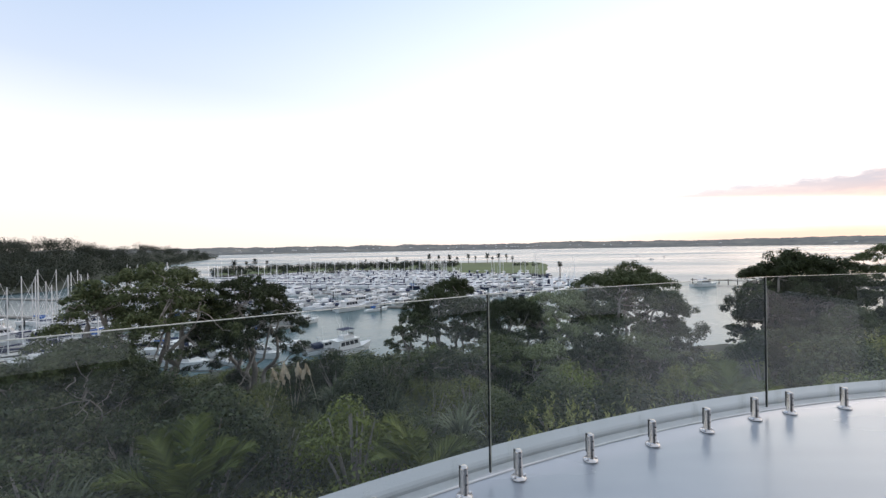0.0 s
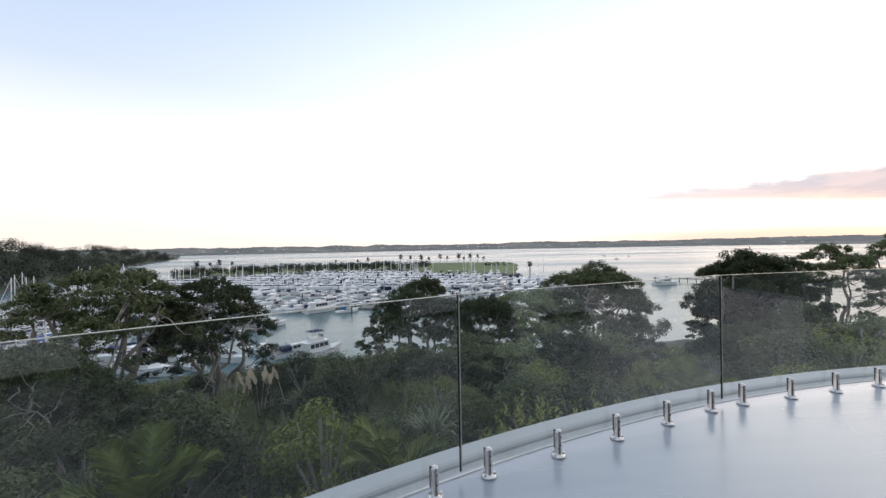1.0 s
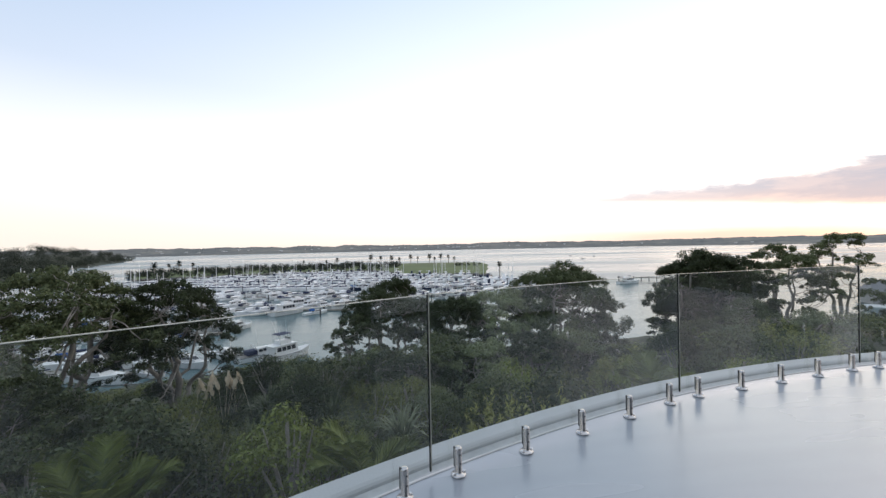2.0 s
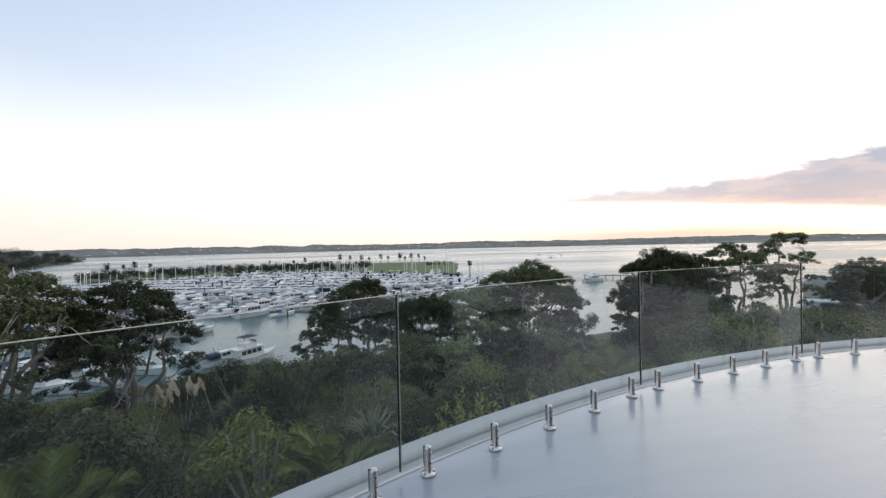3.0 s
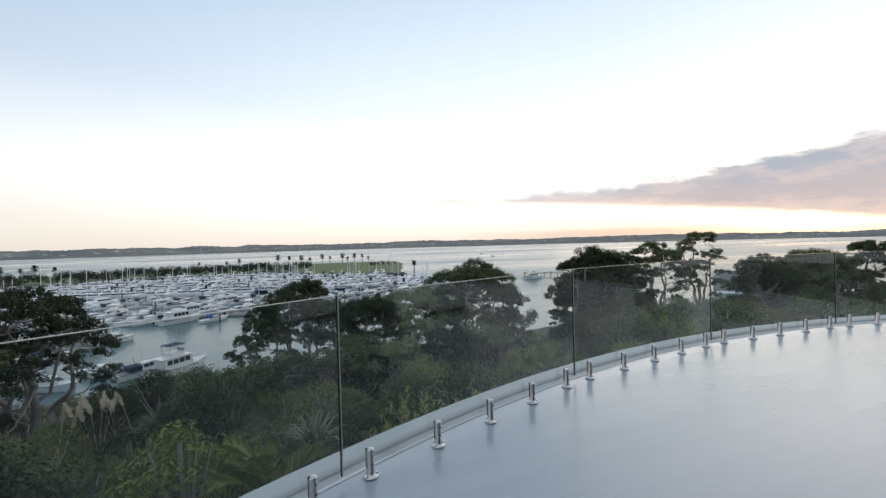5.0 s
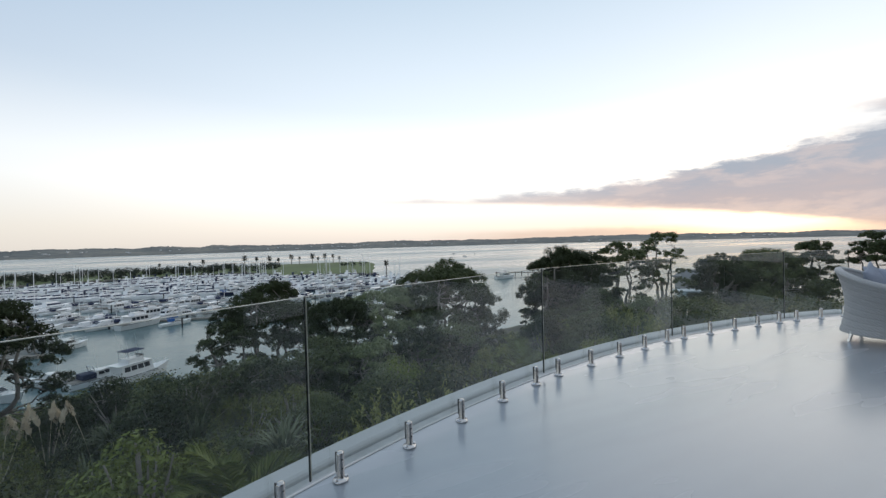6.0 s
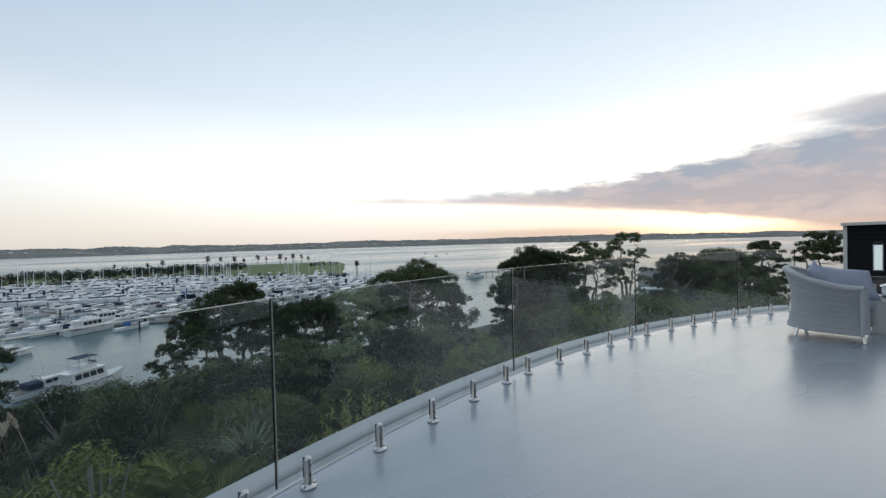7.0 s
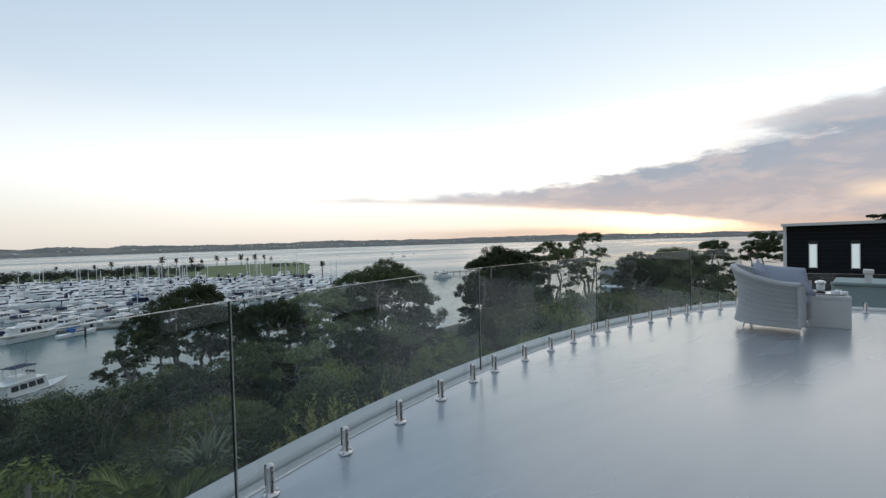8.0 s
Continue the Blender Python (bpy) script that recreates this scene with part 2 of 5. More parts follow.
LEAF_OLIVE = leaf_material("olive_tree_leaf", (0.125, 0.152, 0.070), (0.31, 0.35, 0.18))
# far foliage: the shade inside the crowns is put into this darker leaf colour
LEAF_FAR = leaf_material("shade_toned_far_leaf", (0.026, 0.033, 0.022), (0.048, 0.056, 0.038))
LEAF_MID = leaf_material("olive_shrub_leaf", (0.125, 0.142, 0.044), (0.32, 0.33, 0.11), 0.9)
LEAF_BRIGHT = leaf_material("fresh_green_leaf", (0.170, 0.205, 0.052), (0.37, 0.40, 0.12), 0.9)
LEAF_GREY = leaf_material("grey_green_blade", (0.14, 0.165, 0.095), (0.33, 0.36, 0.23))
PALM = leaf_material("palm_frond", (0.12, 0.15, 0.04), (0.29, 0.31, 0.10))
PLUME = material("pampas_plume", (0.66, 0.57, 0.43), 0.9, spread=0.3, scale=3, fine=20)
HULL = material("white_gelcoat", (0.80, 0.80, 0.79), 0.25, spread=0.05, scale=0.6, by_object=0.45, by_island=0.25)
DECKING = material("cream_boat_deck", (0.62, 0.60, 0.56), 0.6, spread=0.12, by_object=0.3)
TINTED = material("tinted_boat_windows", (0.02, 0.025, 0.03), 0.12, spread=0.2)
CANVAS = material("navy_canvas", (0.02, 0.03, 0.07), 0.8, spread=0.2, by_object=0.4)
BLUECAN = material("bright_blue_canvas", (0.04, 0.13, 0.38), 0.8, spread=0.2)
ALLOY = material("anodised_mast", (0.72, 0.72, 0.72), 0.35, 0.3, spread=0.08)
PONTOON = material("weathered_pontoon_timber", (0.27, 0.25, 0.22), 0.85, spread=0.3)
ROCK = material("breakwater_rock", (0.13, 0.12, 0.105), 0.9, spread=0.5, scale=0.4, fine=4, by_island=0.5)
CLADDING = material("black_stained_boards", (0.007, 0.008, 0.011), 0.75, spec=0.25, spread=0.4, scale=2.0, fine=30, by_object=0.5)
FASCIA = material("pale_metal_fascia", (0.66, 0.64, 0.61), 0.45, spread=0.08)
FROST = material("frosted_window", (0.82, 0.84, 0.82), 0.3, spread=0.05)


def glowing_glass():
    m = bpy.data.materials.new("glowing_frosted_glass")
    m.use_nodes = True
    n = Nodes(m.node_tree)
    # a weak even emission is added to the pane itself to make it bright
    p = n.add("ShaderNodeBsdfPrincipled", ins={"Base Color": (0.8, 0.82, 0.8, 1), "Roughness": 0.3, "Emission Color": (0.9, 1.0, 0.95, 1), "Emission Strength": 0.42})
    n.add("ShaderNodeOutputMaterial", ins={0: p.outputs[0]})
    return m


GLOW_GLASS = glowing_glass()
SLATE = material("grey_roof_sheets", (0.20, 0.20, 0.205), 0.6, spread=0.15)
HOUSE = material("dark_grey_house_cladding", (0.14, 0.14, 0.145), 0.6, spread=0.2)
TEAL = material("pale_green_membrane_roof", (0.27, 0.33, 0.335), 0.5, spread=0.15)
WICKER = material("grey_wicker", (0.47, 0.465, 0.46), 0.7, spread=0.12, scale=7, fine=90, bump=0.5, by_object=0.2, stretch=(0.25, 0.25, 4.0))
CUSHION = material("slate_blue_cushion", (0.28, 0.305, 0.37), 0.9, spread=0.12, scale=5, fine=300, bump=0.3)
TABLE = material("off_white_side_table", (0.68, 0.665, 0.645), 0.5, spread=0.08)
CHROME = material("polished_chrome", (0.75, 0.75, 0.76), 0.10, 1.0, spread=0.05)
PLASTER = material("white_plaster_wall", (0.66, 0.66, 0.65), 0.8, spread=0.06, scale=0.7)
WHITE = material("white_painted_wall", (0.74, 0.74, 0.73), 0.7, spread=0.04, scale=0.7)
PAVE = material("pale_concrete", (0.36, 0.35, 0.33), 0.85, spread=0.25, scale=0.3)


# ---- helpers for meshes ----
def thing(name, label, category, group="", kind="", at=(0, 0, 0), turn=0.0):
    ob = new(name)
    ob.empty_display_size = 0.2
    ob.matrix_basis = pose(*at, 0, 0, turn)
    return tagged(ob, label, category, group, kind)


def part(name, bm, mat, parent=None, label="", smooth=False):
    me = bpy.data.meshes.new(name)
    if smooth:
        for f in bm.faces:
            f.smooth = True
    bm.to_mesh(me)
    bm.free()
    me.materials.append(mat)
    ob = new(name, me)
    if parent:
        ob.parent = parent
    if label:
        ob["label"] = label
    return ob


def data_part(name, verts, faces, mat, parent=None, label="", smooth=False):
    me = bpy.data.meshes.new(name)
    me.from_pydata(verts, [], faces)
    if smooth:
        me.polygons.foreach_set("use_smooth", [True] * len(me.polygons))
    me.materials.append(mat)
    ob = new(name, me)
    if parent:
        ob.parent = parent
    if label:
        ob["label"] = label
    return ob


def box(bm, size, m=None, bevel=0.0):
    before = set(bm.verts)
    bmesh.ops.create_cube(bm, size=1.0)
    vs = [v for v in bm.verts if v not in before]
    bmesh.ops.scale(bm, vec=size, verts=vs)
    if bevel:
        es = {e for v in vs for e in v.link_edges}
        bmesh.ops.bevel(bm, geom=list(es), offset=bevel, segments=2, affect="EDGES", profile=0.6)
        vs = [v for v in bm.verts if v not in before]
    if m is not None:
        bmesh.ops.transform(bm, matrix=m, verts=vs)
    return vs


def rod(bm, a, b, r0, r1=None, n=6):
    """A tapered round bar from a to b."""
    a, b = Vector(a), Vector(b)
    r1 = r0 if r1 is None else r1
    d = (b - a)
    q = d.to_track_quat("Z", "Y").to_matrix().to_4x4()
    m = Matrix.Translation((a + b) / 2) @ q
    bmesh.ops.create_cone(bm, cap_ends=True, segments=n, radius1=r0, radius2=max(r1, 1e-4), depth=d.length, matrix=m)


def lathe(bm, profile, n=16, m=None):
    """Turn (radius, height) pairs round z."""
    rings = []
    for r, z in profile:
        rings.append([bm.verts.new((r * math.cos(2 * math.pi * i / n), r * math.sin(2 * math.pi * i / n), z)) for i in range(n)])
    for a, b in zip(rings, rings[1:]):
        for i in range(n):
            bm.faces.new((a[i], a[(i + 1) % n], b[(i + 1) % n], b[i]))
    bm.faces.new(rings[0][::-1])
    bm.faces.new(rings[-1])
    if m is not None:
        bmesh.ops.transform(bm, matrix=m, verts=[v for r in rings for v in r])


# ---- terrace ----
CX, CY, R_EDGE = 5.45, -8.40, 11.85
FIRST_JOINT, PANEL = -26.10, 11.40      # degrees round the terrace's centre, from straight ahead to the right
ARC_END = 14.6


def on_arc(deg, r, z=0.0):
    a = radians(deg)
    return Vector((CX + r * math.sin(a), CY + r * math.cos(a), z))


CORNER = on_arc(ARC_END, R_EDGE)
RETURN_WAY = Vector((0.36, -0.93, 0)).normalized()


def edge_line(offset, z):
    """The terrace's edge from far left round the curve and back along the return, offset outwards."""
    pts = [on_arc(a, R_EDGE + offset, z) for a in np.arange(-79, ARC_END + 0.01, 0.8)]
    out = Vector((-RETURN_WAY.y, RETURN_WAY.x, 0)) * 1.0
    for s in (0.12, 0.5, 1.5, 3.0, 5.2):
        pts.append(Vector((CORNER.x, CORNER.y, z)) + out * offset + RETURN_WAY * s)
    return pts


def strip(name, lines, mat, kind_label, smooth=False):
    bm = bmesh.new()
    rows = [[bm.verts.new(p) for p in line] for line in lines]
    for a, b in zip(rows, rows[1:]):
        for i in range(len(a) - 1):
            bm.faces.new((a[i], a[i + 1], b[i + 1], b[i]))
    bmesh.ops.recalc_face_normals(bm, faces=bm.faces)
    ob = part(name, bm, mat, smooth=smooth)
    return tagged(ob, kind_label, name.split("_")[-1], kind="structure")


def build_terrace():
    bm = bmesh.new()
    ring = [bm.verts.new(p) for p in edge_line(0.03, 0.0)]
    back = [bm.verts.new(p) for p in ((12.5, -3.9, 0), (-1.0, -3.9, 0), (-6.4, -6.6, 0))]
    face = bm.faces.new(ring + back)
    bmesh.ops.triangulate(bm, faces=[face])
    low = bmesh.ops.extrude_face_region(bm, geom=list(bm.faces))
    bmesh.ops.translate(bm, vec=(0, 0, -0.3), verts=[v for v in low["geom"] if isinstance(v, bmesh.types.BMVert)])
    bmesh.ops.recalc_face_normals(bm, faces=bm.faces)
    tagged(part("floor", bm, DECK), "pale grey satin membrane terrace floor with faint streaks", "floor", kind="structure")
    # raised kerb: soiled inner face, rounded pale top, outer drop
    strip("kerb", [edge_line(0.074, -0.01), edge_line(0.078, 0.026), edge_line(0.088, 0.037), edge_line(0.108, 0.045), edge_line(0.205, 0.058), edge_line(0.222, 0.045), edge_line(0.225, -0.55), edge_line(0.04, -0.55)], KERB, "pale painted terrace kerb running round the edge")
    strip("gutter_band", [edge_line(0.018, 0.004), edge_line(0.045, 0.008), edge_line(0.070, 0.013), edge_line(0.076, 0.008)], GRIME, "grey weathered band at the foot of the kerb")
    strip("sealant_bead", [edge_line(0.002, 0.002), edge_line(0.006, 0.006), edge_line(0.016, 0.007), edge_line(0.021, 0.003)], PLASTER, "white sealant line along the foot of the kerb")
    strip("terrace_wall", [edge_line(0.10, -0.5), edge_line(0.10, -7.0)], PLASTER, "plastered wall under the terrace edge")


def spigot_mesh():
    bm = bmesh.new()
    lathe(bm, [(0.041, 0.0), (0.044, 0.004), (0.044, 0.009), (0.040, 0.013), (0.028, 0.016), (0.0225, 0.026), (0.0225, 0.150), (0.0205, 0.159), (0.014, 0.164)], 20)
    return bm


def build_balustrade():
    def frame_at(p, out_deg):
        return pose(p.x, p.y, p.z, 0, 0, -out_deg)

    # one spigot: flange and post, slot, two screws, bolts
    spig = thing("glass_spigot", "polished stainless steel spigot with round flange on the terrace floor", "spigot", "spigots along the glass")
    part("post", spigot_mesh(), STEEL, spig, smooth=True)
    bm = bmesh.new()
    box(bm, (0.0050, 0.016, 0.112), pose(-0.0178, 0.010, 0.1085))
    part("slot", bm, BLACK, spig, "dark slot gripping the glass")
    for s in (-1, 1):
        bm = bmesh.new()
        lathe(bm, [(0.010, 0.0), (0.0105, 0.006), (0.008, 0.011), (0.003, 0.0135)], 10, pose(0.032 * s, -0.008, 0.012))
        part("flange_bolt", bm, CHROME, spig)
    for z in (0.075, 0.125):
        bm = bmesh.new()
        rod(bm, (0, -0.022, z), (0, -0.0245, z), 0.0045, 0.0045, 8)
        part("grub_screw", bm, BLACK, spig)
    first = True

    def place(p, deg):
        nonlocal first
        if first:
            spig.matrix_basis = frame_at(p, deg)
            first = False
        else:
            copy_thing(spig, frame_at(p, deg))

    def panel(a, b, deg, feet, z1=1.035):
        """A flat pane from a to b (at floor level), standing in its spigots."""
        d = (b - a)
        length, way = d.length, d.normalized()
        ob = thing("glass_balustrade", "frameless clear glass balustrade panel held by steel spigots", "balustrade", "balustrade panels", at=(0, 0, 0))
        ob.matrix_basis = Matrix.Translation(a) @ pose(0, 0, 0, 0, 0, math.degrees(math.atan2(way.y, way.x)))
        z0 = 0.045
        bm = bmesh.new()
        vs = [bm.verts.new(v) for v in ((0.004, 0, z0), (length - 0.004, 0, z0), (length - 0.004, 0, z1), (0.004, 0, z1))]
        bm.faces.new(vs)
        pane = part("pane", bm, GLASS, ob)
        pane.visible_shadow = False
        bm = bmesh.new()
        box(bm, (length - 0.008, 0.010, 0.003), pose(length / 2, 0, z1 + 0.001))
        part("top_edge", bm, EDGE, ob, "polished pale glass edge")
        for x, w, mat in ((0.0030, 0.0022, EDGE), (length - 0.0055, 0.0040, SIDE)):
            bm = bmesh.new()
            box(bm, (w, 0.011, z1 - z0), pose(x, 0, (z0 + z1) / 2))
            part("side_edge", bm, mat, ob)
        for f in feet:
            p = a + d * f
            n = Vector((way.y, -way.x, 0))
            place(p + n * 0.045, deg)

    feet = [0.150 / 2.34 + i * 0.495 / 2.34 for i in range(5)]
    for k in range(-4, 4):
        d0 = FIRST_JOINT + PANEL * k
        d1 = d0 + PANEL
        if k == 3:
            d1 = ARC_END - 0.2
        a, b = on_arc(d0, R_EDGE - 0.02), on_arc(d1, R_EDGE - 0.02)
        panel(a, b, (d0 + d1) / 2, feet if k < 3 else [0.13, 0.5, 0.86])
    start = CORNER + RETURN_WAY * 0.10 - Vector((-RETURN_WAY.y, RETURN_WAY.x, 0)) * 0.02
    deg = math.degrees(math.atan2(-RETURN_WAY.y, RETURN_WAY.x))
    for k in range(2):
        a = start + RETURN_WAY * (2.2 * k)
        panel(a, a + RETURN_WAY * 2.18, 90 - deg, [0.12, 0.33, 0.66, 0.9], 0.60)


build_terrace()
build_balustrade()


def build_own_house():
    """The plain pale house front that closes the terrace behind the camera, with a wide dark opening."""
    foot, turn = Vector((-0.22, -2.81, 0)), 28.6
    m = Matrix.Translation(foot) @ pose(0, 0, 0, 0, 0, turn)      # local x along the front, y out of it

    def slab(bm, x0, x1, y0, y1, z0, z1):
        box(bm, (x1 - x0, y1 - y0, z1 - z0), m @ pose((x0 + x1) / 2, (y0 + y1) / 2, (z0 + z1) / 2))

    bm = bmesh.new()
    slab(bm, -8.0, 1.0, -0.25, 0, -7.0, 2.7)
    slab(bm, 5.2, 6.75, -0.25, 0, -7.0, 2.7)
    slab(bm, 1.0, 5.2, -0.25, 0, -7.0, -0.02)
    slab(bm, 1.0, 5.2, -0.25, 0, 2.35, 2.7)
    tagged(part("wall_front", bm, WHITE), "pale plaster house wall behind the terrace", "wall", kind="structure")
    bm = bmesh.new()
    slab(bm, 6.5, 6.75, -6.0, -0.25, -7.0, 2.7)
    slab(bm, -8.0, -7.75, -6.0, -0.25, -7.0, 2.7)
    slab(bm, -7.75, 6.5, -6.0, -5.8, -7.0, 2.7)
    tagged(part("wall_sides", bm, HOUSE), "plain grey side walls of the house", "wall", kind="structure")
    bm = bmesh.new()
    slab(bm, -7.75, 6.5, -5.8, -0.25, -0.25, -0.02)
    tagged(part("floor_inside", bm, HOUSE), "dark floor inside the house", "floor", kind="structure")
    bm = bmesh.new()
    slab(bm, -8.2, 6.95, -6.2, 0.35, 2.7, 2.95)
    tagged(part("roof", bm, FASCIA), "flat pale roof slab over the house", "roof", kind="structure")
    # thin dark strip along the foot of both wall pieces
    bm = bmesh.new()
    slab(bm, -8.0, 1.0, 0.0, 0.02, 0.0, 0.07)
    slab(bm, 5.2, 6.75, 0.0, 0.02, 0.0, 0.07)
    tagged(part("wall_foot_strip", bm, BLACK), "dark strip along the foot of the house wall", "trim", kind="structure")
    bm = bmesh.new()
    for x in (1.03, 2.4, 3.8, 5.17):
        slab(bm, x - 0.03, x + 0.03, -0.16, -0.08, 0.0, 2.35)
    tagged(part("door_frame", bm, HOUSE), "dark frames of the wide terrace doors", "trim", kind="structure")


build_own_house()


# ---- land and water ----
def shore(az):
    """How far the water's edge is, by direction."""
    return float(np.interp(az, [-180, -110, -70, -52, -40, -10, 15, 28, 33, 38, 48, 56, 64, 75, 95, 180],
                           [420, 300, 150, 100, 84, 76, 84, 92, 98, 112, 128, 140, 150, 165, 300, 420]))


def land(x, y):
    r = math.hypot(x, y)
    az = math.degrees(math.atan2(x, y))
    s = r / shore(az)
    flat = float(np.interp(az, [-180, -100, -20, 10, 40, 60, 180], [0.30, 0.30, 0.18, 0.16, 0.16, 0.16, 0.4]))
    start = -4.2 + 1.2 * max(0.0, min(1.0, (az - 30) / 30))
    k = max(0.0, (s - flat) / (1.0 - flat))
    k = k * k * (3 - 2 * k) if k < 1 else 1.0
    z = start - 1.6 * min(1.0, s / max(flat, 0.01)) + (WATER + 0.6 - start + 1.6) * k
    if s > 1.0:
        z = WATER + 0.6 - 14 * (s - 1.0)
    return z + 0.5 * noise.noise(Vector((x, y, 0)) * 0.11) * min(1, r / 10)


def build_land():
    verts, faces = [], []
    rad = [0.5, 3, 5, 8, 11, 15, 19, 24, 29, 35, 41, 48, 55, 62, 69, 76, 84, 92, 102, 115, 130, 150, 175, 205, 240, 290, 350, 430, 560]
    n = 180
    for r in rad:
        for i in range(n):
            a = 2 * math.pi * i / n
            x, y = r * math.sin(a), r * math.cos(a)
            verts.append((x, y, land(x, y)))
    for j in range(len(rad) - 1):
        for i in range(n):
            k = (i + 1) % n
            faces.append((j * n + i, j * n + k, (j + 1) * n + k, (j + 1) * n + i))
    tagged(data_part("ground", verts, faces, SOIL, smooth=True), "steep scrubby hillside falling to the water", "ground", kind="structure")
    bm = bmesh.new()
    vs = [bm.verts.new((4800 * math.cos(2 * math.pi * i / 64), 4800 * math.sin(2 * math.pi * i / 64), WATER)) for i in range(64)]
    bm.faces.new(vs)
    tagged(part("water", bm, WATERM), "calm pale estuary water at dusk", "water", kind="structure")


build_land()


def far_material():
    m = bpy.data.materials.new("hazed_far_shore_fields_and_bush")
    m.use_nodes = True
    n = Nodes(m.node_tree)
    pos = n.add("ShaderNodeNewGeometry").outputs["Position"]
    a = n.noise(n.add("ShaderNodeMapping", ins={0: pos, 3: (0.004, 0.004, 0.03)}).outputs[0], 1.0, 6.0, 0.65)
    b = n.noise(n.add("ShaderNodeMapping", ins={0: pos, 3: (0.02, 0.02, 0.12)}).outputs[0], 1.0, 4.0, 0.6)
    f = n.math("ADD", n.math("MULTIPLY", a, 0.6), n.math("MULTIPLY", b, 0.4))
    # field and bush tones greyed and paled, so distance haze is part of the colour
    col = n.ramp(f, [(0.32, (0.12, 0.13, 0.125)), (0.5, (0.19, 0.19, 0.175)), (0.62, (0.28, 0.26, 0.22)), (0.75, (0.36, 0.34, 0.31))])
    p = n.add("ShaderNodeBsdfPrincipled", ins={"Base Color": col, "Roughness": 1.0, "Specular IOR Level": 0.1})
    n.add("ShaderNodeOutputMaterial", ins={0: p.outputs[0]})
    return m


FAR = far_material()


def build_far_shore():
    verts, faces = [], []
    az = np.arange(-75, 112, 0.22)
    for i, a in enumerate(az):
        prof = float(np.interp(a, [-75, -40, -20, -5, 12, 17, 22, 35, 50, 62, 75, 110], [0.75, 0.80, 0.84, 0.84, 0.74, 0.98, 0.82, 0.76, 0.86, 0.62, 0.50, 0.5]))
        d = float(np.interp(a, [-75, -20, 0, 30, 60, 110], [2500, 2700, 2950, 3200, 3300, 3300]))
        bump = 0.16 * noise.fractal(Vector((a * 0.33, 3.1, 0)), 1.0, 2.0, 5) + 0.07 * noise.noise(Vector((a * 4.0, 9, 0))) + 0.04 * noise.noise(Vector((a * 11.0, 4, 0)))
        top = WATER + math.tan(radians(max(0.2, prof + bump))) * (d + 400)
        rows = ((d, WATER - 1), (d + 30, WATER + 7 + 3 * noise.noise(Vector((a * 2, 0, 5)))), (d + 220, WATER + (top - WATER) * 0.55), (d + 420, top), (d + 800, WATER - 5))
        for r, z in rows:
            v = direction(a, 0) * r
            verts.append((v.x, v.y, z))
    for i in range(len(az) - 1):
        for j in range(4):
            k = i * 5 + j
            faces.append((k, k + 5, k + 6, k + 1))
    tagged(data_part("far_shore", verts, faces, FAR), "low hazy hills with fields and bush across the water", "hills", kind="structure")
    # pale houses dotted along the far shore
    rnd = random.Random(5)
    bm = bmesh.new()
    for i in range(150):
        a = rnd.uniform(-30, 74)
        d = float(np.interp(a, [-75, -20, 0, 30, 60, 110], [2500, 2700, 2950, 3200, 3300, 3300])) + rnd.uniform(60, 330)
        v = direction(a, 0) * d
        z = WATER + 6 + (d % 300) * 0.06 + rnd.uniform(0, 10)
        w = rnd.uniform(7, 18)
        m = pose(v.x, v.y, z, 0, 0, rnd.uniform(0, 180))
        box(bm, (w, 9, rnd.uniform(4, 6)), m)
    tagged(part("far_houses", bm, PLASTER), "tiny pale houses scattered on the far hills", "houses", kind="stuff")


build_far_shore()


# ---- plants ----
def diamonds(p, way, nrm, length, width):
    """Leaf quads: centre, direction, normal, half length and half width of each."""
    nrm = nrm / np.linalg.norm(nrm, axis=1, keepdims=True)
    way = way - nrm * (way * nrm).sum(1, keepdims=True)
    way = way / np.maximum(np.linalg.norm(way, axis=1, keepdims=True), 1e-6)
    side = np.cross(nrm, way) * width[:, None]
    way = way * length[:, None]
    v = np.stack([p - way, p + side, p + way - nrm * 0.15 * length[:, None], p - side], 1).reshape(-1, 3)
    return v.tolist(), np.arange(len(v)).reshape(-1, 4).tolist()


def leaf_cloud(rnd, centres, per, size, flat=0.55):
    """Many small leaf quads gathered in clumps; centres are (x, y, z, radius)."""
    if not centres:
        return [], []
    g = np.random.default_rng(rnd.randrange(1 << 30))
    c = np.array(centres, float)
    c = np.repeat(c, np.maximum(6, (per * 3.0 * c[:, 3] ** 2).astype(int)), axis=0)
    n = len(c)
    u, a = g.uniform(-0.8, 1, n), g.uniform(0, 2 * math.pi, n)
    s = np.sqrt(1 - u * u)
    out = np.stack([s * np.cos(a), s * np.sin(a), u], 1)
    k = c[:, 3] * (0.45 + 0.62 * g.random(n) ** 0.6) * np.where(g.random(n) < 0.08, 1.25, 1.0)
    p = c[:, :3] + out * k[:, None] * np.array([1, 1, flat])
    nrm = out + g.uniform(-0.55, 0.55, (n, 3)) + np.array([0, 0, 0.3])
    return diamonds(p, g.normal(size=(n, 3)), nrm, size * g.uniform(0.6, 1.3, n), size * g.uniform(0.3, 0.55, n))


